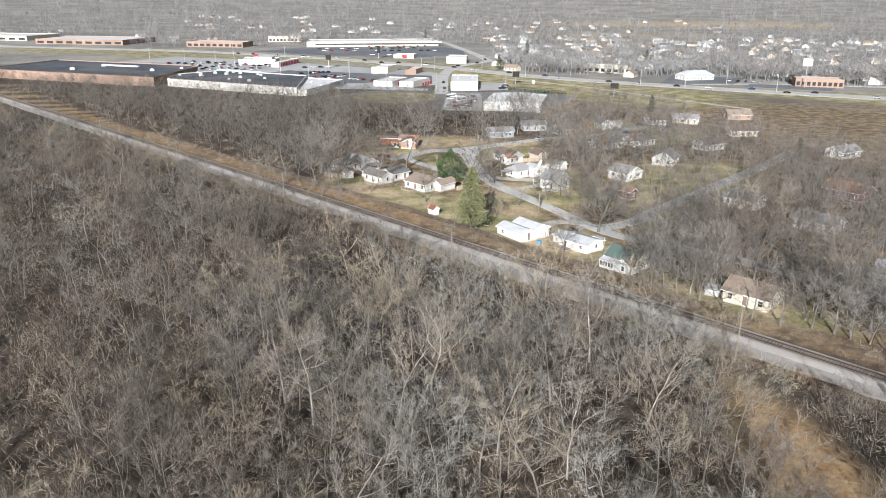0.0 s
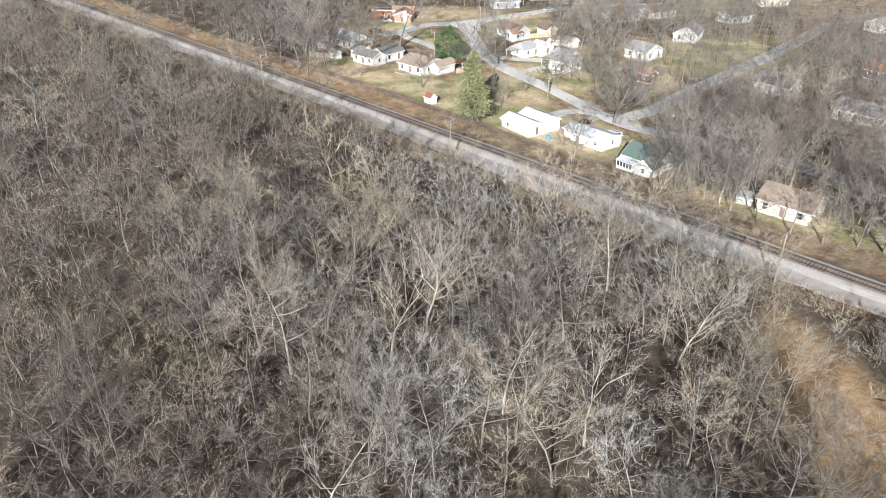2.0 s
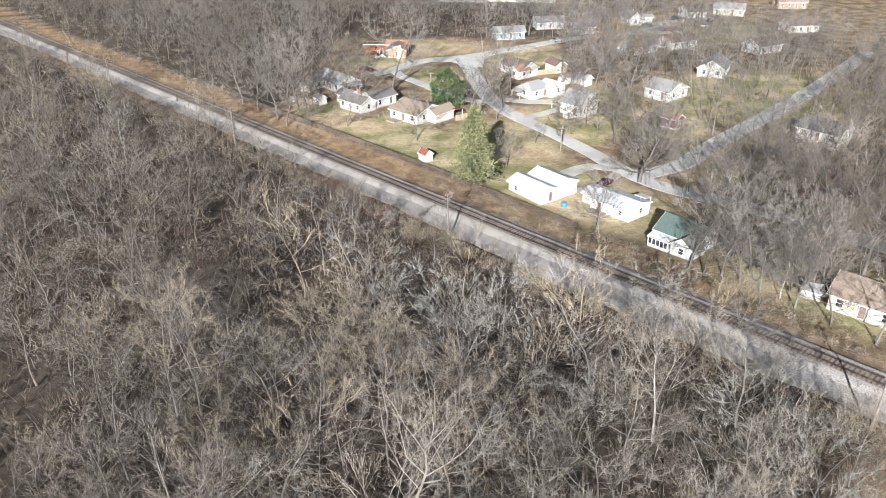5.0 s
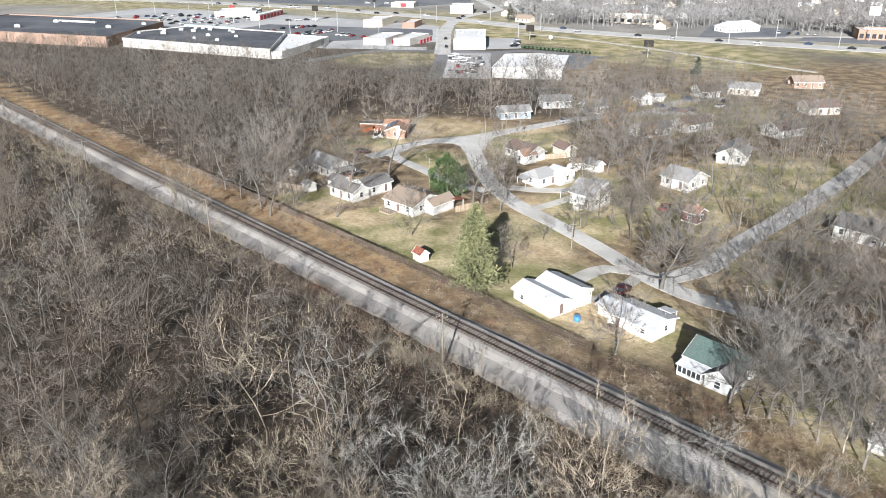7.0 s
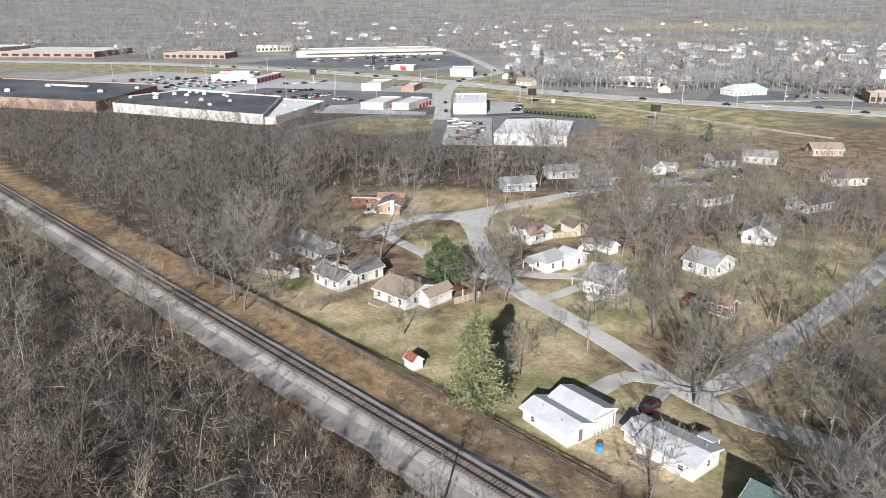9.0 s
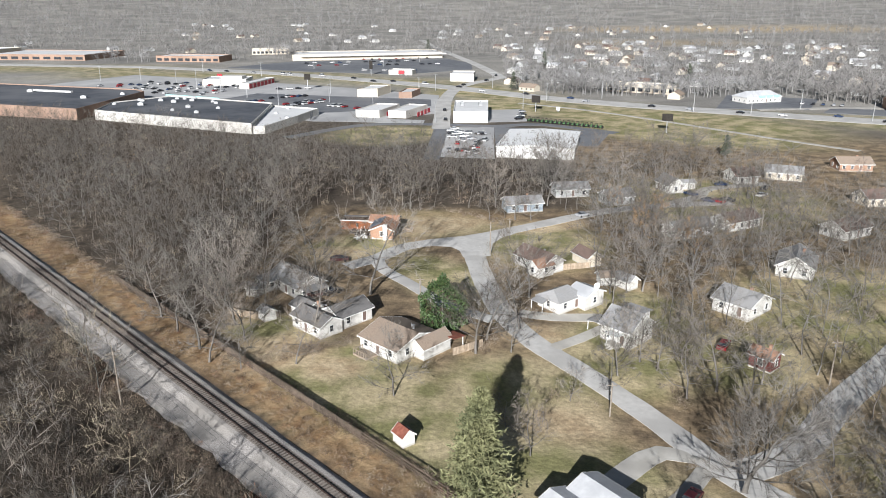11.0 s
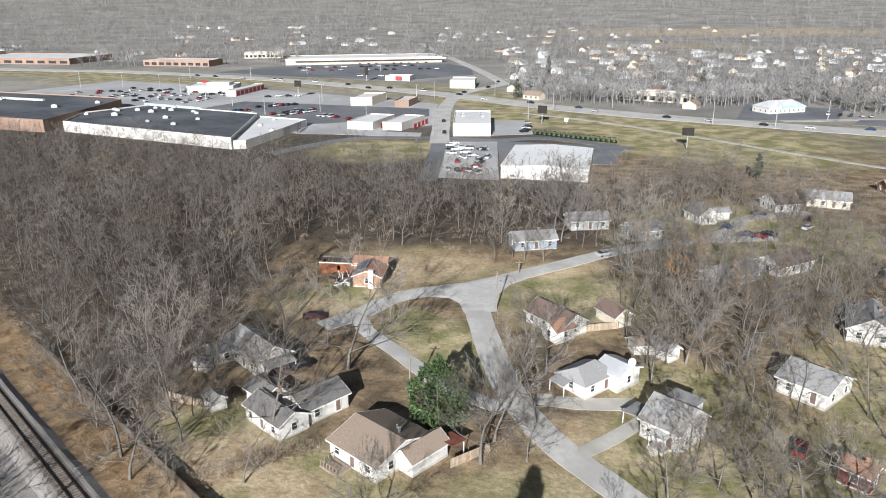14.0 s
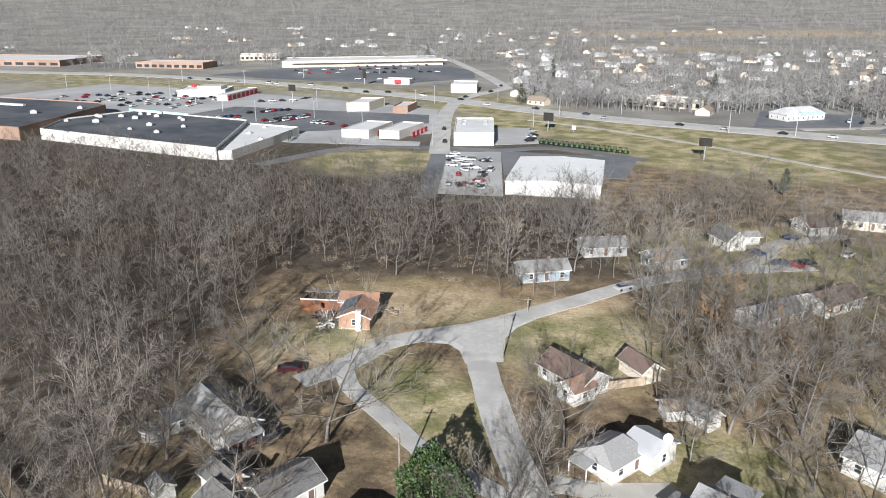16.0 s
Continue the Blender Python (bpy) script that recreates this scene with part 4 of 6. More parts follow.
# further houses of the neighbourhood
for x, y, turn, L, W, rise, wall, roof, tr, label in (
        (57.4, 310.5, 30, 12.5, 6.4, 1.7, "white", "roof_grey", False, "white house with grey roof and red chimney"),
        (72.8, 318.6, 32, 12.0, 7.0, 1.8, "white", "roof_umber", False, "white house with brown roof behind bare trees"),
        (92.3, 373.5, 14, 8.4, 8.0, 2.2, "white", "roof_umber", False, "white house with brown roof and dark windows"),
        (64.3, 359.4, 15, 5.6, 8.4, 2.4, "white", "roof_dark", True, "white gabled house with low wing"),
        (109, 379, -20, 12.0, 8.0, 1.9, "cream", "roof_grey", False, "cream house with grey roof"),
        (56.0, 261.3, -49, 8.2, 8.8, 2.0, "white", "roof_grey", False, "white house with grey roof behind bare trees"),
        (75.5, 283.0, -25, 8.0, 11.0, 2.4, "white", "roof_grey", True, "white gabled house with pale roof"),
        (14.0, 333.5, 14, 11.0, 6.4, 1.6, "blue_side", "roof_grey", False, "pale blue house behind bare trees"),
        (60.5, 147.5, -42, 9.5, 8.2, 2.0, "cream", "roof_brown", False, "cream house with brown roof among bare trees"),
        (122, 236, -50, 12.0, 9.0, 2.2, "red_side", "roof_rust", False, "red house among bare trees"),
        (30.5, 352.0, 10, 11.0, 6.5, 1.7, "grey_side", "roof_grey", False, "grey house half hidden by bare trees"),
        (44.0, 343.0, 20, 9.0, 6.5, 1.8, "grey_side", "roof_grey", False, "grey-blue roofed house behind trees"),
        (85.0, 224.0, -46, 10.0, 7.5, 2.0, "white", "roof_dark", False, "white house beside the street"),
        (97.0, 200.0, -46, 11.0, 7.5, 2.0, "white", "roof_grey", False, "white house with grey roof by the street"),
        (100.0, 312.0, 30, 11.0, 7.5, 2.0, "white", "roof_umber", False, "white house with umber roof"),
        (125, 345, 10, 12.0, 7.5, 2.0, "cream", "roof_umber", False, "cream house with umber roof"),
        (150, 300, 30, 12.0, 7.5, 2.0, "white", "roof_grey", False, "white house with grey shingles"),
        (140, 395, 0, 12.0, 8.0, 2.0, "brick", "roof_brown", False, "brick house with brown roof"),
        (98, 158, -42, 12.0, 8.0, 2.0, "white", "roof_grey", False, "white house near the track"),
        (165, 240, -40, 12.0, 8.0, 2.0, "white", "roof_brown", False, "white house with brown roof"),
        (52.5, 238.0, -46, 4.2, 3.4, 1.0, "red_side", "roof_rust", False, "small dark red house hidden by trees")):
    e = house(x, y, turn, label, 7)
    gable(e, L, W, 2.7, rise, wall, roof, turn=tr)
    stack(e, L * 0.15, W * 0.1, 2.7 + rise * 0.6)
e = thing("wing", 68.5, 362.0, 12, "low white outbuilding beside a gabled house", "outbuilding")
gable(e, 9.0, 3.6, 2.3, 0.8, "white", "roof_grey", windows=False)

# small houses of the far suburb: a few kinds, many copies
kinds = []
rng = random.Random(11)
for wall, roof, label in (("white", "roof_grey", "small white suburban house with grey roof"), ("tan_block", "roof_brown", "small tan suburban house with brown roof"), ("cream", "roof_umber", "small cream suburban house with brown roof"),
                          ("grey_side", "roof_dark", "small grey suburban house with dark roof"), ("grey_side", "roof_grey", "small pale grey suburban house"), ("white", "roof_white", "small white house with pale roof")):
    e = thing("house", 300, 640, 0, label, "house", "far suburb houses")
    gable(e, 12, 8, 2.7, 2.2, wall, roof, simple=True)
    for xx in (-3.8, 0.2, 3.8):
        bm = bmesh.new()
        box(bm, xx, -4.03, 0.9 if xx else 0.2, 1.1, 0.12, 1.2 if xx else 2.0)
        part("window", bm, "glass", e)
    kinds.append(e)
    BUSY.append((300, 640, 8))
first = set(kinds)
spots = []
for i in range(250):
    x, y = rng.uniform(25, 560), rng.uniform(560, 1150)
    hw = np.interp(x, [p[0] for p in HW], [p[1] for p in HW])
    if y < hw + 24 or abs(x) > 0.66 * (y - 60) or near_street(x, y, 8) or any((x - a) ** 2 + (y - b) ** 2 < 20 ** 2 for a, b in spots) or (130 < x < 225 and 550 < y < 630):
        continue
    spots.append((x, y))
for i in range(75):
    x, y = rng.uniform(-700, 500), rng.uniform(1000, 1900)
    if not near_street(x, y, 8):
        spots.append((x, y))
for i, (x, y) in enumerate(spots):
    m = pose(x, y, land(x, y), 0, 0, rng.choice((-35, 55)) + rng.uniform(-8, 8))
    src = kinds[i % 6]
    if src in first:
        first.discard(src)
        src.matrix_basis = m
    else:
        copy_thing(src, m)
    BUSY.append((x, y, 6))

# ---------------------------------------------------------------- commercial strip


def flat_block(name, pts, h, wall, roof, label, category="store", parapet=0.6, group=""):
    """A flat-roofed block: walls with a parapet that stands above the roof deck."""
    cx, cy = sum(p[0] for p in pts) / len(pts), sum(p[1] for p in pts) / len(pts)
    e = thing(name, cx, cy, 0, label, category, group)
    loc = [(x - cx, y - cy) for x, y in pts]
    bm = bmesh.new()
    prism(bm, loc, -0.5, h - parapet)
    part("roof_deck", bm, roof, e)
    for a, b in zip(loc, loc[1:] + loc[:1]):
        d = Vector((b[0] - a[0], b[1] - a[1]))
        bm = bmesh.new()
        box(bm, 0, 0, -0.5, d.length + 0.3, 0.3, h + 0.5)
        bm.transform(Matrix.Translation(((a[0] + b[0]) / 2, (a[1] + b[1]) / 2, 0)) @ Matrix.Rotation(math.atan2(d.y, d.x), 4, "Z"))
        part("wall", bm, wall, e)
    BUSY.append((cx, cy, 0.75 * max(math.hypot(*p) for p in loc)))
    return e


def back(pts, k=1.037):
    return [(-1 + (x + 1) * k, 171 + (y - 171) * k) for x, y in pts]


def roof_units(e, spots, z):
    for x, y, s in spots:
        bm = bmesh.new()
        box(bm, x, y, z, 2.6 * s, 1.9 * s, 1.3 * s, 0.3, bevel=0.08)
        box(bm, x, y, z + 1.3 * s, 1.2 * s, 1.2 * s, 0.25, 0.3)
        part("rooftop_unit", bm, "steel", e, "pale rooftop air-conditioning unit")


e = flat_block("shopping_mall", back([(-196, 490), (-103, 450), (-112, 520), (-180, 549), (-201, 520)]), 5.2, "stucco", "membrane", "long white-walled mall with dark flat roof", "shopping mall")
roof_units(e, ((-24, 6, 1.2), (-10, 18, 1.1), (6, -2, 1), (18, -22, 0.9), (-2, 25, 1), (-20, 24, 1), (24, -6, 0.8), (-30, 22, 0.9), (-33, 25, 0.9), (-14, 33, 0.8), (-9, 32, 0.8), (-5, 36, 0.9), (12, 20, 0.8), (16, 14, 0.8), (-40, 8, 0.8), (2, -14, 0.7)), 4.6)
bm = bmesh.new()
box(bm, 0, 0, 3.6, 42, 0.5, 2.2)
bm.transform(Matrix.Translation((-7, 38.6, 0)) @ Matrix.Rotation(math.atan2(-29, 68), 4, "Z"))
part("fascia_band", bm, "teal", e, "pale teal fascia band")
e = flat_block("store", [(-106, 461), (-101, 462), (-93, 495), (-88, 522), (-116.5, 533)], 3.8, "stucco", "membrane_white", "white flat-roofed store wing of the mall")
roof_units(e, ((-6, 10, 0.8), (4, -6, 0.9), (-4, 28, 0.7)), 3.2)
for i in range(3):
    bm = bmesh.new()
    box(bm, 12.9 - i * 0.35, 8 + i * 4.5, 0.6, 0.2, 2.2, 3.2, 0.1)
    part("window", bm, "glass", e)
e = flat_block("store", back([(-222, 492), (-204, 487), (-202, 562), (-211, 572), (-330, 606), (-345, 530)]), 6.2, "brick_mall", "membrane", "brown brick store with dark flat roof")
roof_units(e, ((30, -10, 1.2), (-20, 20, 1.2), (-30, -8, 1.3), (45, 8, 1)), 5.6)
bm = bmesh.new()
box(bm, -8, 22, 5.6, 34, 2.0, 1.0, -0.28)
part("skylight", bm, "membrane_white", e, "long pale skylight")
e = flat_block("store", [(-12.5, 498), (5, 499), (5.5, 542), (-13, 541)], 6.0, "white_metal", "membrane_white", "white box store with pale roof")
roof_units(e, ((-5, 4, 0.8), (-5, 12, 0.8), (5, 4, 0.8), (5, 12, 0.8)), 5.4)
for k, pts in enumerate((((-66, 516), (-53, 513), (-45, 540), (-58, 543)), ((-48, 514.5), (-38.5, 512), (-29, 538), (-39.5, 541)))):
    e = flat_block("shop", list(pts), 4.0, "stucco", "membrane_white", "small white shop with red awning front", "shop")
    for i in range(4):
        bm = bmesh.new()
        box(bm, 6.6 + i * 1.5, -9 + i * 5.2, 0.3, 0.2, 3.4, 2.4, -0.3)
        part("shutter", bm, "red_paint", e, "dark red shopfront panel")
flat_block("shop", [(-78.5, 601), (-66, 604), (-60, 627), (-74, 625)], 5.2, "cream", "membrane_white", "cream flat-roofed shop by the lot", "shop")
flat_block("shop", [(-51, 596), (-43, 598), (-39, 617), (-48, 618)], 4.0, "brick_mall", "membrane_white", "brown shop with white roof edge", "shop")
e = flat_block("shop", [(-204, 664), (-172, 666), (-174, 690), (-206, 688)], 4.6, "stucco", "membrane_white", "cream flat-roofed shop in the lot", "shop")
bm = bmesh.new()
box(bm, 4, 2, 4.0, 16, 12, 2.0)
part("upper_storey", bm, "stucco", e, "raised cream block on the roof")
e = flat_block("shop", [(-170, 644), (-163, 643), (-156, 686), (-163, 687)], 4.0, "stucco", "membrane_white", "low white building with red bays", "shop", 0.3)
for i in range(7):
    bm = bmesh.new()
    t = (i + 0.5) / 7
    box(bm, 0.25 + 7 * t, -22 + 43 * t, 0.2, 0.25, 4.2, 3.0, -0.16)
    part("bay_door", bm, "red_paint", e, "red bay door")
flat_block("bank", [(-22, 700), (-4, 698), (-3, 722), (-21, 724)], 6.0, "stucco", "membrane_white", "white cube-shaped bank beside the road", "bank")
e = flat_block("kiosk", [(-76, 752), (-56, 748), (-54, 760), (-74, 764)], 4.0, "stucco", "membrane_white", "red and white fast-food building", "restaurant")
bm = bmesh.new()
box(bm, 0, -8.2, 1.0, 5, 0.4, 2.8, -0.2)
part("sign_panel", bm, "red_paint", e, "red front panel")
e = flat_block("strip_mall", [(-192, 892), (-40, 938), (-50, 985), (-200, 940)], 6.2, "tan_block", "membrane_white", "long strip mall with pale roof and arcade", "strip mall")
for i in range(22):
    bm = bmesh.new()
    t = i / 21
    box(bm, -70 + 148 * t, -22.0 + 45 * t - 4.2, 0, 0.7, 0.7, 4.2)
    part("arcade_column", bm, "brick_mall", e)
bm = bmesh.new()
box(bm, 0, 0, 4.2, 154, 4.6, 1.2)
bm.transform(Matrix.Translation((4, -1.8, 0)) @ Matrix.Rotation(math.atan2(46, 152), 4, "Z") @ Matrix.Translation((0, -23.6, 0)))
part("canopy", bm, "membrane_white", e, "pale canopy over the arcade")
for pts, wall, lab in ((((-330, 880), (-262, 872), (-258, 900), (-326, 906)), "brick_mall", "low brown brick office with dark windows"), (((-520, 900), (-410, 890), (-400, 960), (-520, 968)), "brick_mall", "large red brick store with white fascia"),
                       (((-680, 960), (-560, 950), (-550, 1010), (-680, 1020)), "tan_block", "long tan store with white roof"), (((232, 548), (262, 540), (266, 556), (236, 564)), "brick_mall", "low brick roadside store"),
                       (((88, 640), (130, 619), (134, 629), (92, 650)), "cream", "cream roadside motel with pale roof"), (((-260, 980), (-220, 990), (-226, 1010), (-266, 1000)), "cream", "cream flat-roofed store among trees")):
    e = flat_block("store", list(pts), 6.0, wall, "membrane_white", lab)
    (ax, ay), (bx, by) = pts[0], pts[1]
    cx, cy = sum(p[0] for p in pts) / 4, sum(p[1] for p in pts) / 4
    for i in range(9):
        t = (i + 0.5) / 9
        bm = bmesh.new()
        box(bm, 0, 0, 1.0, math.hypot(bx - ax, by - ay) / 14, 0.3, 2.6)
        bm.transform(Matrix.Translation((ax + (bx - ax) * t - cx, ay + (by - ay) * t - cy - 0.15, 0)) @ Matrix.Rotation(math.atan2(by - ay, bx - ax), 4, "Z"))
        part("window", bm, "glass", e)

# roadside restaurant with steep white roof
e = thing("restaurant", 172, 588, 22, "white restaurant with green windows and steep roof", "restaurant")
BUSY.append((172, 588, 20))
gable(e, 26, 13, 3.6, 3.0, "white", "roof_white", hip=0.7)
for i in range(3):
    bm = bmesh.new()
    box(bm, -2 + i * 5.5, -6.9, 3.0, 4.4, 0.6, 1.4)
    part("awning", bm, "teal", e, "pale green awning")

# big white barn of the machinery dealer
e = thing("warehouse", 26.5, 428.5, -10, "large white metal warehouse with low pitched roof", "warehouse")
BUSY.append((26.5, 428, 25))
gable(e, 31, 41, 4.6, 0.8, "white_metal", "metal_roof", turn=True, windows=False, over=0.3)
# closed slabs on the wall; their dark colour is the doorways' shade
for yy in (-12, -2):
    bm = bmesh.new()
    box(bm, -15.6, yy - 4, 0, 0.25, 4.2, 3.8)
    part("door", bm, "dark", e, "dark slab painted as a shaded open loading doorway")
for i in range(5):
    vent(e, -6 + 3 * (i % 3), -14 + 7 * i, 6.1)

# ---------------------------------------------------------------- vehicles


def car(paint, label, name="car", van=False):
    e = thing(name, 0, 0, 0, label, "van" if van else "car", "parked cars")
    L, W = (5.2, 1.95) if van else (4.5, 1.8)
    prof = ((-L / 2, 0.35), (L / 2, 0.35), (L / 2, 0.75), (L / 2 - 0.15, 0.9), (L * 0.26, 1.0), (-L * 0.42, 1.05), (-L / 2, 0.95))
    bm = bmesh.new()
    a = [bm.verts.new((x, -W / 2, z)) for x, z in prof]
    b = [bm.verts.new((x, W / 2, z)) for x, z in prof]
    bm.faces.new(a)
    bm.faces.new(b)
    for i in range(len(prof)):
        j = (i + 1) % len(prof)
        bm.faces.new((a[i], a[j], b[j], b[i]))
    bmesh.ops.recalc_face_normals(bm, faces=bm.faces)
    bmesh.ops.bevel(bm, geom=bm.edges[:], offset=0.06, segments=1, affect="EDGES")
    part("body", bm, paint, e)
    h = 2.0 if van else 1.45
    cab = ((L * 0.27, 0.98), (L * 0.1, h - 0.04), (-L * (0.46 if van else 0.22), h - 0.04), (-L * (0.49 if van else 0.40), 1.0))
    bm = bmesh.new()
    a = [bm.verts.new((x, -W / 2 + (0.08 if z < 1.2 else 0.22), z)) for x, z in cab]
    b = [bm.verts.new((x, W / 2 - (0.08 if z < 1.2 else 0.22), z)) for x, z in cab]
    bm.faces.new(a)
    bm.faces.new(b)
    for i in range(4):
        bm.faces.new((a[i], a[(i + 1) % 4], b[(i + 1) % 4], b[i]))
    bmesh.ops.recalc_face_normals(bm, faces=bm.faces)
    part("glazing", bm, "glass", e)
    bm = bmesh.new()
    box(bm, (cab[1][0] + cab[2][0]) / 2, 0, h - 0.05, cab[1][0] - cab[2][0] + 0.05, W - 0.42, 0.06, bevel=0.02)
    part("roof", bm, paint, e)
    for sx in (-0.3, 0.3):
        for sy in (-1, 1):
            bm = bmesh.new()
            tube(bm, (sx * L, sy * (W / 2 - 0.2), 0.33), (sx * L, sy * (W / 2 + 0.01), 0.33), 0.33, 0.33, 10)
            part("wheel", bm, "rubber", e)
    return e


fleet = [car("car_white", "white saloon car parked on asphalt"), car("car_silver", "silver saloon car parked on asphalt"), car("car_black", "black saloon car parked on asphalt"), car("car_red", "red saloon car parked on asphalt"), car("car_blue", "dark blue saloon car parked outdoors"),
         car("car_white", "white delivery van parked on asphalt", "van", True), car("car_maroon", "dark maroon car parked by a house")]
used = set()


def park(k, x, y, turn, lift=0.12):
    m = pose(x, y, land(x, y) + lift, 0, 0, turn)
    if k not in used:
        used.add(k)
        fleet[k].matrix_basis = m
    else:
        copy_thing(fleet[k], m)


for k, x, y, turn in ((6, 29.2, 199.0, 52), (6, -33.0, 284.5, 10), (4, 69.5, 352.5, -50), (3, 75.5, 343.5, -35), (4, 73.0, 344.5, -35), (2, 79.0, 345.0, -30), (4, 83.5, 366, 10), (2, 96, 361, 60), (0, 92, 352, 40),
                      (6, -33.5, 262.0, 40), (4, -36.0, 258.0, 40), (2, -31.0, 263.5, 40), (2, 57.0, 153.5, 40), (4, 62.0, 154.5, 45), (1, 31.5, 326.5, 32), (3, 47.5, 245, 60)):
    park(k, x, y, turn, 0.1)
rng = random.Random(21)
for row in range(7):
    for i in range(16):
        if rng.random() < 0.5:
            continue
        park(rng.choice((0, 0, 1, 1, 2, 2, 3, 4, 5)), -288 + i * 7 + row * 4 + rng.uniform(-1.5, 1.5), 628 + row * 9.5 - i * 1.3 + rng.uniform(-1, 1), 70 + rng.uniform(-6, 6))
for cx, cy, n, dx, dy, turn in ((-146, 561, 6, 3.0, 1.0, 70), (-150, 570, 6, 3.0, 1.0, 70), (-116, 561, 8, 2.6, 2.9, 60), (-110, 558, 8, 2.6, 2.9, 60), (-132, 590, 8, 3.1, 2.0, 70), (-88, 556, 4, 3.2, -1.2, 60), (-70, 545, 3, 4.5, -1.8, 60), (-170, 858, 14, 8, 2.5, 20), (-160, 832, 16, 8, 1.5, 20), (-120, 905, 9, 8, 2.5, 110), (22, 509, 6, 0.6, 5.2, 20),
                            (-120, 783, 8, 9, 0.5, 10), (-140, 640, 4, 6, 2, 10), (195, 575, 5, 5, -2, 60)):
    for i in range(n):
        if rng.random() < 0.8:
            park(rng.choice((0, 0, 1, 2, 2, 3, 4, 5)), cx + i * dx + rng.uniform(-0.6, 0.6), cy + i * dy + rng.uniform(-0.6, 0.6), turn + rng.uniform(-4, 4), 0.16)
for i in range(26):
    t = i / 25
    x = -240 + 560 * t + rng.uniform(-8, 8)
    y = float(np.interp(x, [p[0] for p in HW], [p[1] for p in HW])) + rng.choice((-5, 5))
    park(rng.choice((0, 1, 2, 2, 4, 5)), x, y, -33, 0.2)
for i in range(30):
    park(rng.choice((0, 0, 1, 2, 3, 5)), rng.uniform(-13, 4), rng.uniform(416, 478), rng.uniform(0, 180), 0.1)
for x, y, turn in ((-19, 540, 88), (-17, 505, 88), (-11, 670, 60), (6, 702, 60), (14, 740, 100)):
    park(2, x, y, turn, 0.2)


def tractor():
    e = thing("tractor", 0, 0, 0, "dark green compact tractor parked in a row", "tractor", "row of tractors")
    bm = bmesh.new()
    box(bm, 0.7, 0, 0.7, 1.9, 0.7, 0.8, bevel=0.08)
    box(bm, -0.7, 0, 0.6, 1.2, 1.0, 0.5)
    part("hood", bm, "tractor", e)
    bm = bmesh.new()
    for sx in (-1.1, -0.2):
        for sy in (-0.5, 0.5):
            box(bm, sx, sy, 1.1, 0.07, 0.07, 1.3)
    box(bm, -0.65, 0, 2.4, 1.2, 1.2, 0.1)
    part("canopy", bm, "dark", e)
    for x, r in ((-0.8, 0.75), (1.2, 0.45)):
        for sy in (-1, 1):
            bm = bmesh.new()
            tube(bm, (x, sy * 0.55, r), (x, sy * 0.95, r), r, r, 12)
            part("wheel", bm, "rubber", e)
    return e


tr = tractor()
tr.matrix_basis = pose(27, 504, 0.1, 0, 0, 60)
for i in range(1, 17):
    copy_thing(tr, pose(27 + i * 2.1, 504 - i * 1.3, 0.1, 0, 0, 60 + (i * 37) % 9))

# light masts and tall road signs
bm0 = thing("light_mast", 0, 0, 0, "tall galvanised light mast with twin lamps", "light mast", "light masts")
bm = bmesh.new()
tube(bm, (0, 0, 0), (0, 0, 11), 0.2, 0.12, 8)
part("mast", bm, "steel", bm0)
for sx in (-1, 1):
    bm = bmesh.new()
    box(bm, sx * 0.9, 0, 10.9, 1.5, 0.12, 0.1)
    box(bm, sx * 1.6, 0, 10.8, 0.7, 0.4, 0.18)
    part("lamp_arm", bm, "steel", bm0)
masts = [(-296, 694), (-262, 690), (-230, 680), (-205, 655), (-150, 596), (-120, 560), (-92, 575), (-60, 540), (-100, 620), (-40, 620), (-150, 800), (-90, 830), (-60, 880), (42.5, 585), (120.6, 540), (79, 600), (26, 551), (-30, 640), (10, 655), (150, 533), (205, 512), (-180, 735), (-240, 765), (-22, 498), (186, 556)]
bm0.matrix_basis = pose(*masts[0], 0)
for i, (x, y) in enumerate(masts[1:]):
    copy_thing(bm0, pose(x, y, 0, 0, 0, (i * 53) % 180))
for x, y, h, w, d, mat in ((-178, 628, 12, 4, 1.5, "red_paint"), (-120, 640, 11, 5, 4, "dark"), (32.5, 540, 9, 5, 4, "dark"), (89.7, 472, 9, 5, 3.4, "dark"), (-90, 745, 12, 3, 7, "dark"), (45, 538, 3, 2, 2, "trim"), (235, 540, 20, 6, 5, "trim")):
    e = thing("road_sign", x, y, -20, "tall roadside sign board on a post", "sign", "roadside signs")
    bm = bmesh.new()
    tube(bm, (0, 0, 0), (0, 0, h - d), 0.25, 0.25, 8)
    part("post", bm, "steel", e)
    bm = bmesh.new()
    box(bm, 0, 0, h - d, w, 0.5, d, bevel=0.1)
    part("sign_board", bm, mat, e)

# ---------------------------------------------------------------- fences
fn = thing("fence", 0, 0, 0, "dark weathered timber fence along the railway", "fence", z=0)
bm_post, bm_rail = bmesh.new(), bmesh.new()
box(bm_post, 0, 0, -0.3, 0.14, 0.14, 1.9)
post_me = to_mesh(bm_post, "post", "fence")
box(bm_rail, 1.5, 0, 0, 3.0, 0.05, 0.16)
rail_me = to_mesh(bm_rail, "rail", "fence")
bm_board = bmesh.new()
rng = random.Random(4)
rim = [(0.0, 0.04), (3.0, 0.07)]
for i in range(12):
    h = rng.uniform(1.15, 1.4)
    rim += [(3.0 - i * 0.25, h), (2.78 - i * 0.25, h + rng.uniform(-0.03, 0.03))]
prism(bm_board, rim, 0.035, 0.065)
bm_board.transform(Matrix.Rotation(math.pi / 2, 4, "X"))
bmesh.ops.recalc_face_normals(bm_board, faces=bm_board.faces)
panel_me = to_mesh(bm_board, "panel", "fence")
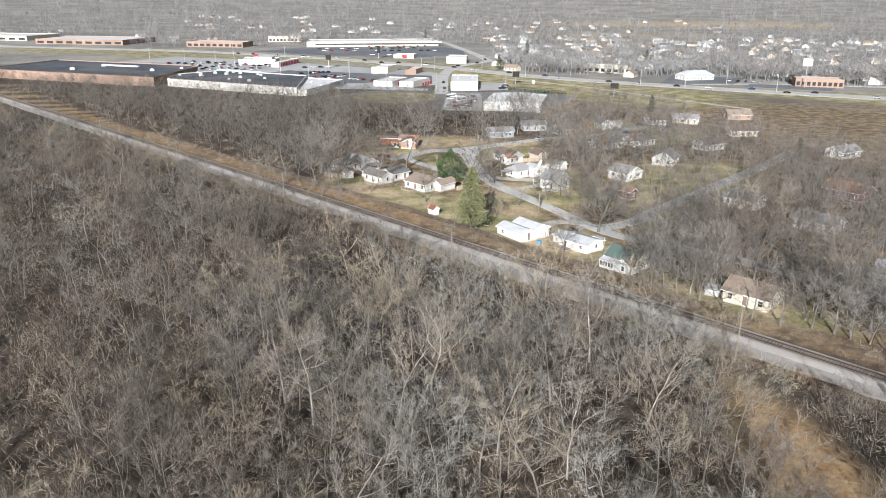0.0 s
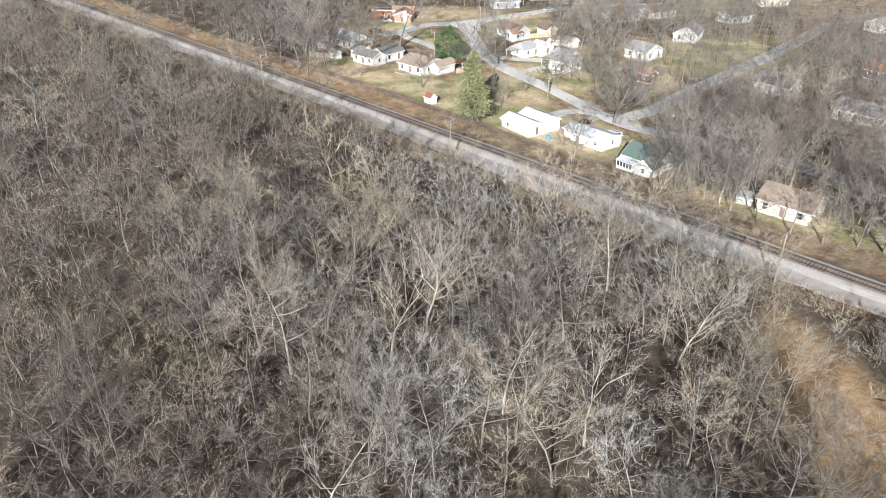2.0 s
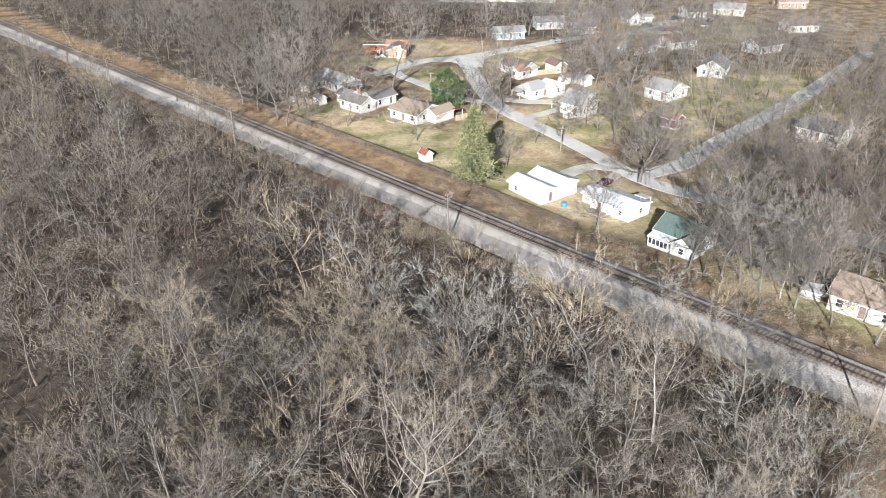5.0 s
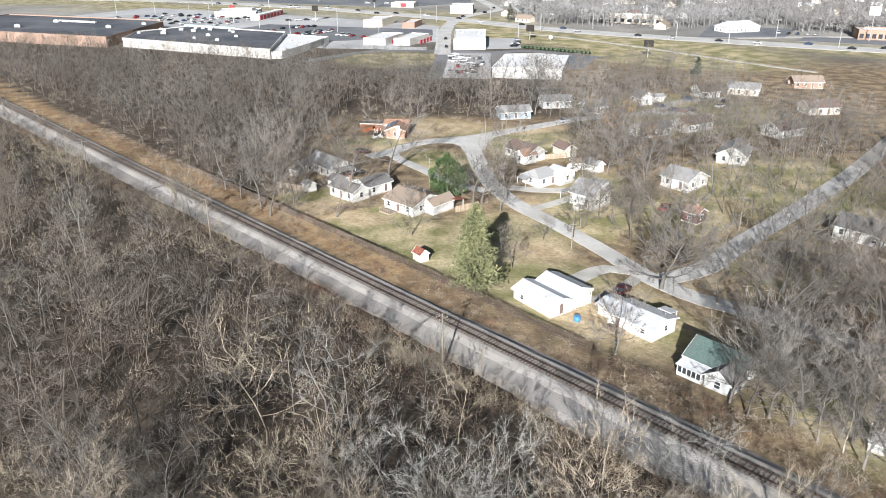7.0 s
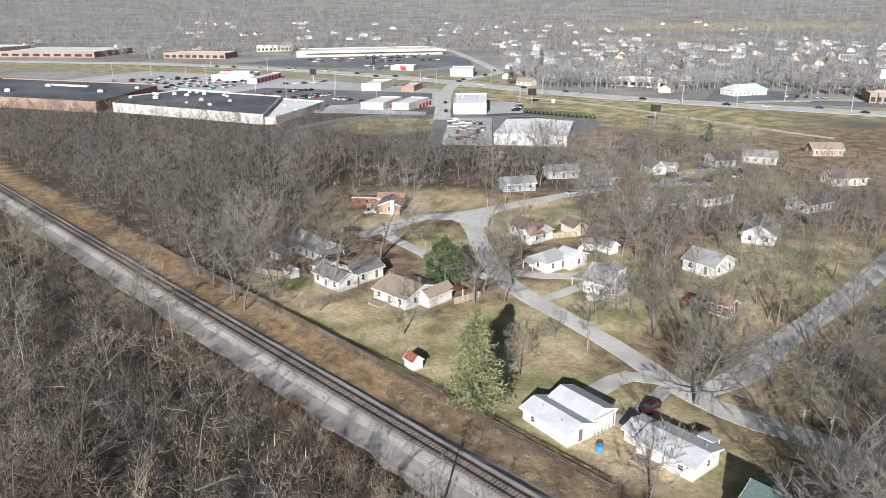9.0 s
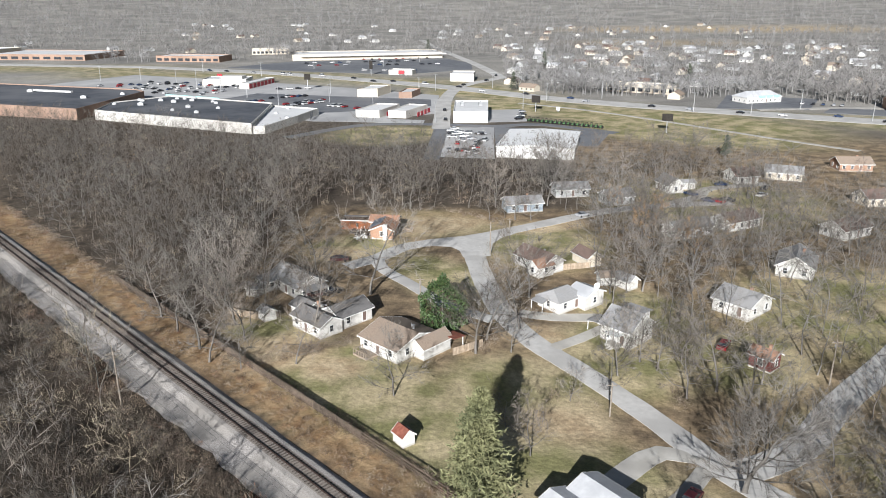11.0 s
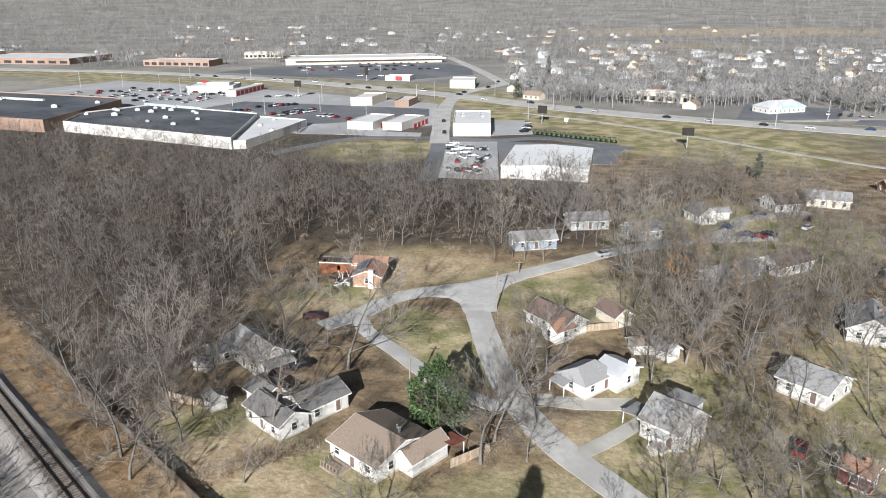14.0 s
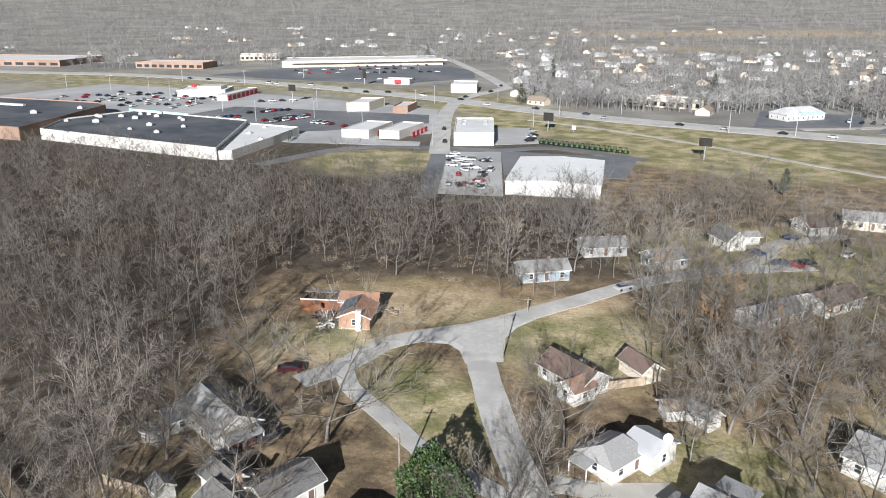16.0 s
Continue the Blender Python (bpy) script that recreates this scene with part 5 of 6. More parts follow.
for i in range(46):
    s = -122 + i * 3.0
    x, y = rail_xy(s, 10.8)
    p = new("post", post_me)
    p.parent, p.matrix_basis = fn, pose(x, y, land(x, y), rng.uniform(-3, 3), rng.uniform(-3, 3), rail_turn - 90)
    if s < -34:
        b = new("panel", panel_me)
        b.parent, b.matrix_basis = fn, pose(x, y, land(x, y), 0, rng.uniform(-1.5, 1.5), rail_turn - 90)
    for z in (0.35, 0.8, 1.25):
        r = new("rail", rail_me)
        r.parent, r.matrix_basis = fn, pose(x, y, land(x, y) + z + rng.uniform(-0.05, 0.05), 0, rng.uniform(-1, 1), rail_turn - 90)


def board_fence(pts, label):
    e = thing("fence", *pts[0], 0, label, "fence", "garden fences")
    ox, oy = pts[0]
    oz = land(ox, oy)
    bm = bmesh.new()
    box(bm, 0, 0, 0, 0.3, 0.03, 1.5)
    me = to_mesh(bm, "board", "fence_tan")
    for (ax, ay), (bx, by) in zip(pts, pts[1:]):
        n = int(math.hypot(bx - ax, by - ay) / 0.33)
        for i in range(n):
            x, y = ax + (bx - ax) * i / n, ay + (by - ay) * i / n
            b = new("board", me)
            b.parent, b.matrix_basis = e, pose(x - ox, y - oy, land(x, y) - oz, 0, 0, math.degrees(math.atan2(by - ay, bx - ax)))


board_fence([(20.5, 281.5), (27.5, 283.5), (31, 288)], "tan board fence beside the garage")
board_fence([(-3.5, 236), (2.0, 240.5)], "grey board fence beside the ranch house")
board_fence([(-50, 252), (-43, 249.5)], "short weathered board fence beside a shed")

# ---------------------------------------------------------------- trees


def bar3(V, F, a, b, r0, r1):
    d = (b - a)
    d /= np.linalg.norm(d) + 1e-9
    u = np.cross(d, (0.3, 0.9, 0.2))
    u /= np.linalg.norm(u) + 1e-9
    w = np.cross(d, u)
    n = len(V)
    for p, r in ((a, r0), (b, r1)):
        for k in range(3):
            t = k * 2.0944
            V.append(p + r * (math.cos(t) * u + math.sin(t) * w))
    for k in range(3):
        j = (k + 1) % 3
        F.append((n + k, n + j, n + 3 + j))
        F.append((n + k, n + 3 + j, n + 3 + k))


def sliver(V, F, p, d, length, width, rng):
    s = np.cross(d, rng.normal(size=3))
    s /= np.linalg.norm(s) + 1e-9
    n = len(V)
    V += [p - s * width, p + s * width, p + d * length]
    F.append((n, n + 1, n + 2))


def bare_tree(seed, h, spread=0.34, limbs=10, subs=6, twigs=10, thick=0.014, upright=0.6, width=0.026, start=0.25, fine=True):
    """Arrays of a leafless tree: trunk, forking limbs and branches in one, fine twigs in the other."""
    rng = np.random.default_rng(seed)
    V, F, TV, TF = [], [], [], []
    p, d, pts = np.array([0.0, 0, -0.3]), np.array([rng.normal() * 0.07, rng.normal() * 0.07, 1.0]), []
    n_trunk = 5
    top = 0.74 * h
    rad = lambda f: h * thick * (1.0 - 0.72 * f)
    for i in range(n_trunk):
        pts.append(p.copy())
        q = p + d / np.linalg.norm(d) * top / n_trunk
        bar3(V, F, p, q, rad(i / n_trunk) * (1.25 if i == 0 else 1), rad((i + 1) / n_trunk))
        p, d = q, d + np.array([rng.normal() * 0.13, rng.normal() * 0.13, 0])
    pts.append(p)
    for i in range(limbs):
        f = start + (1.0 - start) * min(1.0, (i + rng.random()) / (limbs - 1.5))
        k = min(n_trunk - 1, int(f * n_trunk))
        a = pts[k] + (pts[k + 1] - pts[k]) * (f * n_trunk - k)
        az = i * 2.4 + rng.normal() * 0.5
        d = np.array([math.cos(az), math.sin(az), upright * (0.55 + 0.9 * f) + rng.normal() * 0.15])
        d /= np.linalg.norm(d)
        ln = h * spread * (1.12 - 0.25 * f) * rng.uniform(0.75, 1.2)
        r = rad(f) * rng.uniform(0.36, 0.58)
        lp = [a]
        for s in range(3):
            b = lp[-1] + d * ln / 3
            if fine or s < 2:
                bar3(V, F, lp[-1], b, r * (1 - s * 0.3), r * (0.96 - (s + 1) * 0.3))
            else:
                sliver(V, F, lp[-1], d, ln / 3, r * 0.4, rng)
            lp.append(b)
            d = d + np.array([rng.normal() * 0.26, rng.normal() * 0.26, 0.12 + 0.16 * rng.random()])
            d /= np.linalg.norm(d)
        for s in range(subs):
            t = 0.22 + 0.78 * (s + rng.random()) / subs
            k2 = min(2, int(t * 3))
            c = lp[k2] + (lp[k2 + 1] - lp[k2]) * (t * 3 - k2)
            axis = lp[k2 + 1] - lp[k2]
            axis = axis / np.linalg.norm(axis)
            sd = axis * 0.75 + rng.normal(size=3) * 0.5 + np.array([0, 0, 0.22])
            sd /= np.linalg.norm(sd)
            sl = ln * rng.uniform(0.28, 0.52) * (1.1 - 0.35 * t)
            m = c + sd * sl
            if fine:
                bar3(V, F, c, m, r * 0.26 * (1.15 - 0.6 * t), r * 0.07)
            else:
                sliver(TV, TF, c, sd, sl, width * 1.7, rng)
            for w in range(twigs):
                tt = 0.25 + 0.75 * rng.random()
                td = sd * 0.85 + rng.normal(size=3) * 0.46 + np.array([0, 0, 0.16])
                td /= np.linalg.norm(td)
                sliver(TV, TF, c + (m - c) * tt, td, sl * rng.uniform(0.3, 0.75), width * rng.uniform(0.5, 1.0), rng)
    return [np.array(x) for x in (V, F, TV, TF)]


def bush(seed, h, r, n, width=0.04):
    """A rounded tangle of thin stems and twigs."""
    rng = np.random.default_rng(seed)
    V, F = [], []
    lean = rng.normal(size=2) * 0.15
    for i in range(n):
        az, el = rng.uniform(0, 6.283), math.asin(rng.uniform(0.02, 1.0))
        u = np.array([math.cos(az) * math.cos(el), math.sin(az) * math.cos(el), math.sin(el)])
        lump = 1 + 0.22 * math.sin(az * 2 + seed) + 0.15 * math.sin(az * 3 + el * 4 + seed * 1.7)
        f = rng.uniform(0.3, 0.92) * lump
        a = np.array([u[0] * r * f + lean[0] * h * u[2], u[1] * r * f + lean[1] * h * u[2], u[2] * h * f * 0.85])
        d = u * 0.55 + rng.normal(size=3) * 0.55 + np.array([0, 0, 0.32])
        d /= np.linalg.norm(d)
        sliver(V, F, a, d, h * rng.uniform(0.16, 0.42), width * rng.uniform(0.5, 1.3), rng)
    return np.array(V), np.array(F)


def joined(*pairs):
    n, VV, FF = 0, [], []
    for v, f in pairs:
        VV.append(v)
        FF.append(f + n)
        n += len(v)
    return np.concatenate(VV), np.concatenate(FF)


def scatter(name, kinds_, places, material, label, category):
    """Many alike plants, joined into one object. places: x, y, turn, size, kind."""
    VV, FF, n = [], [], 0
    for x, y, turn, size, k in places:
        v, f = kinds_[k]
        c, s = math.cos(turn), math.sin(turn)
        w = v @ np.array([[c, s, 0], [-s, c, 0], [0, 0, 1]]) * size
        VV.append(w + np.array([x, y, land(x, y)]))
        FF.append(f + n)
        n += len(v)
    if not VV:
        return None
    return tagged(raw(name, np.concatenate(VV), np.concatenate(FF), material), label, category, kind="stuff")


def join_arrays(t):
    return np.concatenate([t[0], t[2]]), np.concatenate([t[1], t[3] + len(t[0])])


def tree_thing(arrays, bark, twig, label, group="woodland trees"):
    e = new("tree")
    tagged(e, label, "tree", group)
    raw("trunk", arrays[0], arrays[1], bark, e)
    raw("crown", arrays[2], arrays[3], twig, e)
    return e


def in_clearing(x, y):
    return ((x - 47) / 8) ** 2 + ((y - 82) / 30) ** 2 < 1


# tall trees of the wood south of the track, those in the middle of it one by one
near_kinds = [bare_tree(100 + i, 14.0 + (i % 4) * 1.2, 0.40 + 0.03 * (i % 3), 14, 8, 21, 0.0095, 0.62, 0.017, 0.18) for i in range(8)]
tones = (("twig", "grey-brown"), ("twig_ash", "ash-grey"), ("twig_dark", "dark brown"), ("twig_tan", "tan, vine-grown"))
near_tpl = [tree_thing(a, "bark_grey", tones[i % 4][0], f"tall leafless {tones[i % 4][1]} tree in a dense wood") for i, a in enumerate(near_kinds)]
placed = set()


def plant(tpls, k, x, y, turn, size, done):
    m = Matrix.Translation((x, y, land(x, y))) @ Matrix.Rotation(turn, 4, "Z")
    if k not in done:
        done.add(k)
        tpls[k].matrix_basis = m
        ob = tpls[k]
    else:
        ob = copy_thing(tpls[k], m)
    ob.scale = (size, size, size)
    return ob


rng = random.Random(7)
SYC = [(-21.9, 95.5, 20, 0), (-9.5, 99.0, 19, 1), (-5.0, 105.0, 21, 0), (5.0, 89.0, 18, 1), (22, 118, 17, 1), (28, 99, 16, 0), (-13, 73, 16, 1), (14, 84, 15, 0)]
near, rest, thick = [], [], []
for gxi in range(-43, 30):
    for gyi in range(0, 54):
        x, y = gxi * 6.0 + rng.uniform(-2.7, 2.7), 22 + gyi * 6.0 + rng.uniform(-2.7, 2.7)
        o = off_rail(x, y)
        if o > -10.5 or o < -235 or in_clearing(x, y) or any((x - a) ** 2 + (y - b) ** 2 < 8 for a, b, _, _ in SYC):
            continue
        if abs(x) > 0.72 * (y + 40) + 12:
            continue
        gap = noise.noise(Vector((x / 17, y / 17, 3.1)))
        if gap < -0.2:
            continue
        tall = (0.35 + 0.65 * ramp(-20, -46, o)) * (0.5 + 0.5 * ramp(-75, -15, x + 0.15 * (y - 100)))
        if rng.random() > 0.25 + 0.75 * tall:
            thick.append((x, y, rng.uniform(0, 6.28), rng.uniform(0.45, 1.5) * (0.45 + 0.55 * ramp(-12, -30, o)), rng.randrange(6)))
            continue
        lowered = 0.38 * ramp(-75, -50, along_rail(x, y)) * (1 - ramp(18, 34, along_rail(x, y)))
        size = rng.uniform(0.62, 1.16) * (1 - lowered * (1 - ramp(-14, -36, o)))
        row = (x, y, rng.uniform(0, 6.28), size, rng.randrange(8))
        (near if -46 < x < 44 and 56 < y < 140 and len(near) < 150 else rest).append(row)
for x, y, turn, size, k in near:
    plant(near_tpl, 2 + 4 * (k % 2) if x < -22 and k in (1, 3, 5) else k, x, y, turn, size, placed)
for i in range(150):
    s = rng.uniform(-150, 75)
    o = -10.6 + 2.0 * noise.noise(Vector((s / 9, 4.4, 0.0))) + rng.uniform(-2.5, 0.6)
    thick.append((*rail_xy(s, o), rng.uniform(0, 6.28), rng.uniform(0.22, 0.6), rng.randrange(6)))
mid_kinds = [join_arrays(bare_tree(200 + i, 14.0 + (i % 3) * 1.3, 0.43 + 0.04 * (i % 3), 9, 6, 13, 0.0098, 0.58, 0.027, 0.2, False)) for i in range(8)]
thick_kinds = [joined(bush(450 + i, 5.0 + (i % 3), 3.9, 300, 0.03), join_arrays(bare_tree(470 + i, 7.0 + (i % 3), 0.4, 6, 4, 7, 0.011, 0.7, 0.03, 0.3, False))) for i in range(6)]
scatter("thicket", thick_kinds, [r for r in thick if r[0] > -25 and r[4] % 2], "twig_tan", "tan vine-grown thicket of small trees", "thicket")
scatter("thicket", thick_kinds, [r for r in thick if not (r[0] > -25 and r[4] % 2)], "thicket", "vine-grown leafless thicket of small trees", "thicket")
def tone_of(x, y):
    """Which tone a stretch of wood has: mostly grey-brown, with drifts of ash grey, tan and dark."""
    v = noise.noise(Vector((x / 17, y / 17, 7.7))) + rng.uniform(-0.22, 0.22) - 0.2 * float(ramp(-15, -45, x))
    return 0 if v < -0.16 else 1 if v < 0.08 else 2 if v < 0.26 else 3


for k, (tw, lab) in enumerate((("twig_dark", "dark leafless woodland"), ("twig_wood", "dense leafless grey-brown woodland"), ("twig_ash", "ash-grey leafless woodland"), ("twig_tan", "tan vine-grown leafless woodland"))):
    scatter("woodland", mid_kinds, [r for r in rest if tone_of(r[0], r[1]) == k], tw, lab, "woodland")
for i, (x, y, h, k) in enumerate(SYC):
    e = tree_thing(bare_tree(300 + i, h, 0.40 + 0.05 * (i % 2), 11, 8, 18, 0.0112, 0.5 + 0.2 * (i % 3), 0.016, 0.32), "bark_pale", "twig_pale", "tall pale-barked sycamore, leafless, above the wood", "sycamores")
    e.matrix_basis = pose(x, y, land(x, y), 0, 0, i * 71)

# brush under the wood, along the track and round the gardens
rng = random.Random(9)
bush_kinds = [bush(400 + i, 2.2 + 0.5 * (i % 3), 2.1, 72, 0.032) for i in range(6)]

low, edge, red = [], [], []
for i in range(7600):
    x, y = rng.uniform(-190, 120), rng.uniform(45, 330)
    o = off_rail(x, y)
    if -10.5 > o > -150 and not in_clearing(x, y) and abs(x) < 0.72 * (y + 40):
        low.append((x, y, rng.uniform(0, 6), rng.uniform(0.6, 1.75), rng.randrange(6)))
for i in range(4400):
    s, o = rng.uniform(-210, 130), rng.choice((rng.uniform(4.4, 10.6), rng.uniform(4.4, 10.6), rng.uniform(-13, -6.4), -8.2 + 1.6 * noise.noise(Vector((len(edge) * 0.37, 2.0, 0.5))) + rng.uniform(-2.5, 1.2), rng.uniform(10.2, 12.4)))
    if o > 0 and (o < 10 and s < -25 and rng.random() < 0.35):
        continue
    x, y = rail_xy(s, o)
    if not free(x, y, 0.5):
        continue
    (red if rng.random() < 0.08 else edge).append((x, y, rng.uniform(0, 6), rng.uniform(0.3, 0.85) * (0.72 if o > 0 else 1.0 if o < -8 else 0.55), rng.randrange(6)))
for (ax, ay), (bx, by), n in (((-38, 231), (-22, 241), 70), ((1, 237), (4, 247), 24), ((12, 224), (20, 222), 8), ((-30, 300), (-45, 300), 20), ((34, 224), (36, 232), 14), ((52, 196), (58, 212), 24), ((8, 318), (-8, 330), 30), ((36, 300), (50, 318), 30)):
    for i in range(n):
        t = rng.random()
        edge.append((ax + (bx - ax) * t + rng.uniform(-1.5, 1.5), ay + (by - ay) * t + rng.uniform(-1.5, 1.5), rng.uniform(0, 6), rng.uniform(0.4, 0.8), rng.randrange(6)))
vines = []
for i in range(420):
    s = -124 + i * 0.34 + rng.uniform(-0.2, 0.2)
    x, y = rail_xy(s, 11.0 + rng.uniform(-0.35, 0.5))
    vines.append((x, y, rng.uniform(0, 6), rng.uniform(0.3, 0.65) * (1.25 if s > -40 else 0.75), rng.randrange(6)))
scatter("fence_vines", bush_kinds, vines, "vine", "dark dry vines grown along the railway fence", "vines")
scatter("undergrowth", bush_kinds, low[::3], "twig_tan", "tan vine-grown undergrowth of the wood", "undergrowth")
scatter("undergrowth", bush_kinds, [r for i, r in enumerate(low) if i % 3], "thicket", "tangled dry undergrowth of the wood", "undergrowth")
scatter("brush", bush_kinds, edge[::3], "vine", "dark dry brush along the railway and gardens", "brush")
scatter("brush", bush_kinds, [r for i, r in enumerate(edge) if i % 3], "brush", "dry tan brush along the railway and gardens", "brush")
for i in range(12):
    red.append((-27.5 + rng.uniform(-2.2, 2.2), 191.1 + rng.uniform(-1.5, 1.5), rng.uniform(0, 6), rng.uniform(0.8, 1.3), rng.randrange(6)))
scatter("russet_brush", bush_kinds, red, "red_brush", "dark russet brush along the railway", "brush")

# wood north of the track and trees among the houses
rng = random.Random(13)
north = []
for gxi in range(-60, 40):
    for gyi in range(0, 62):
        x, y = gxi * 6.9 + rng.uniform(-3.0, 3.0), 190 + gyi * 6.9 + rng.uniform(-2.8, 2.8)
        o = off_rail(x, y)
        if o < 12.5:
            continue
        top = 440 - 0.43 * (x + 101) if x < -101 else 426 if x < -22 else 390
        west = x < (-43 if y < 262 else -52) and y < top
        band = 334 < y < top and x < 30
        if not (west or band) or not free(x, y, 0.5):
            continue
        north.append((x, y, rng.uniform(0, 6.28), rng.uniform(0.68, 1.0) * (0.9 if y > 380 else 1.05), rng.randrange(8)))
floor_bush = []
for x, y, turn, size, k in north:
    for j in range(1 + (k % 2)):
        floor_bush.append((x + rng.uniform(-3, 3), y + rng.uniform(-3, 3), rng.uniform(0, 6), rng.uniform(0.5, 1.1), rng.randrange(6)))
for i in range(2600):
    x, y = rng.uniform(34, 150), rng.uniform(125, 420)
    if off_rail(x, y) > 12 and noise.noise(Vector((x / 14, y / 14, 8.3))) > 0.02 and free(x, y, 0.4):
        floor_bush.append((x, y, rng.uniform(0, 6), rng.uniform(0.3, 0.95), rng.randrange(6)))
scatter("undergrowth_north", bush_kinds, floor_bush, "brush", "dry tan undergrowth below the trees", "undergrowth")
for k, (tw, lab) in enumerate((("twig_dark", "dark leafless woodland behind the houses"), ("twig_wood", "leafless grey-brown woodland behind the houses"))):
    scatter("woodland_north", mid_kinds, [r for r in north if min(1, tone_of(r[0], r[1])) == k], tw, lab, "woodland")

yard_kinds = [bare_tree(500 + i, 12.5 + (i % 3) * 2.0, 0.44 + 0.03 * (i % 3), 13, 9, 20, 0.0165, 0.5, 0.023, 0.18) for i in range(6)]
yard_tpl = [tree_thing(a, "bark", "twig" if i % 2 else "twig_dark", "leafless grey yard tree beside the houses", "yard trees") for i, a in enumerate(yard_kinds)]
pale_tpl = [tree_thing(bare_tree(560 + i, 14.5, 0.36, 10, 7, 12, 0.011, 0.85, 0.018, 0.35), "bark_pale", "twig", "slender pale-trunked leafless tree by the houses", "yard trees") for i in range(2)]
pale_done = set()
done = set()
for x, y, size in ((-12.6, 221.0, 0.95), (-22.6, 263.5, 1.35), (-50, 236, 1.1), (-57, 243, 1.1), (-46.5, 231, 0.9), (-63, 250, 1.1), (-40, 228.5, 0.7), (-33, 262.5, 0.8), (-44, 258, 1.0), (-52, 256, 1.1), (53, 143, 0.8), (57, 138, 0.85), (61.5, 135, 0.9), (49.5, 147.5, 0.7), (67, 134, 0.9), (71, 139, 0.9), (54, 158, 0.9), (47, 160, 0.8), (45.5, 173, 0.8), (51, 168, 0.9), (2.5, 243, 0.9), (7, 238.5, 0.8), (23, 226, 0.6), (-30.0, 242.5, 1.2), (11.9, 264.5, 1.05), (9.0, 248.5, 1.0), (0.5, 237.3, 1.0), (36.0, 227, 1.1), (37.3, 270.2, 1.0), (34.5, 312, 1.1), (44.0, 304.5, 1.2), (-35, 256, 0.9), (-48, 272, 1.1), (-38, 280, 0.9), (48, 270, 1.0), (45, 258, 1.0), (46, 226, 1.0), (50, 232, 1.0), (44, 284, 1.1), (52, 284, 1.0), (40, 330, 1.1), (22, 338, 1.1), (6, 336, 1.0), (52, 300, 1.1), (47, 322, 1.0), (11.4, 322.5, 0.7),
                   (28.8, 358, 1.2), (-44.3, 297, 1.1), (-20.1, 333, 1.1), (57, 205, 0.9), (16, 222.9, 0.5), (-43, 240, 0.9), (-47, 247, 1.0), (8.5, 206.5, 0.75), (5.2, 212, 0.5), (46, 196, 0.7), (33, 236, 0.8), (4, 322, 0.6), (8.5, 324, 0.6), (16, 322, 0.6), (-31, 231, 0.65)):
    plant(yard_tpl, rng.randrange(6), x, y, rng.uniform(0, 6.28), size, done)
    BUSY.append((x, y, 2))
yard = []
for i in range(3800):
    x, y = rng.uniform(20, 225), rng.uniform(100, 470)
    o = off_rail(x, y)
    if o < 13 or y > 455 - 0.25 * (x - 40) or x < 30 + 0.1 * (y - 300) and y > 200 and y < 330 or not free(x, y, 1.2):
        continue
    if x < 50 and y < 225 and o > 22:
        continue
    if lawn[np.abs(gy - y).argmin(), np.abs(gx - x).argmin()] > 0.6 and rng.random() < 0.6:
        continue
    if x > 0 and 382 < y < 480 and x < 70:
        continue
    yard.append((x, y, rng.uniform(0, 6.28), rng.uniform(0.75, 1.2), rng.randrange(6)))
    BUSY.append((x, y, 2.6))
for i in range(110):
    s, o = rng.uniform(31, 130), rng.uniform(11.5, 27)
    x, y = rail_xy(s, o)
    if free(x, y, 0.3):
        plant(pale_tpl, rng.randrange(2), x, y, rng.uniform(0, 6.28), rng.uniform(0.6, 1.1), pale_done) if rng.random() < 0.3 else plant(yard_tpl, rng.randrange(6), x, y, rng.uniform(0, 6.28), rng.uniform(0.55, 1.05), done)
        BUSY.append((x, y, 1.5))
cut = sorted(yard, key=lambda r: r[0] + 0.5 * r[1])
for x, y, turn, size, k in cut[:60]:
    plant(yard_tpl, k, x, y, turn, size, done)
scatter("suburban_trees", mid_kinds, [(*r[:4], r[4]) for r in cut[60:600]], "twig_wood", "leafless trees among the houses", "trees")

# oaks that keep their brown leaves
big = tree_thing(bare_tree(950, 17, 0.5, 20, 12, 34, 0.026, 0.5, 0.026, 0.16), "bark", "twig_dark", "huge spreading leafless shade tree beside the street", "yard trees")
big.matrix_basis = pose(37.2, 202.2, land(37.2, 202.2), 0, 0, 40)
oak = [join_arrays(bare_tree(600 + i, 11, 0.36, 10, 7, 18, 0.014, 0.6, 0.08)) for i in range(2)]
scatter("brown_leaved_trees", oak, [(44, 300, 0, 0.9, 0), (46.1, 305.3, 1, 1.15, 1), (52.9, 296.1, 2, 0.85, 0), (54, 290, 3, 0.8, 1), (64, 300, 4, 0.7, 0), (41, 332, 5, 0.8, 1)], "dead_leaf", "trees with clinging brown leaves", "trees")

# evergreens


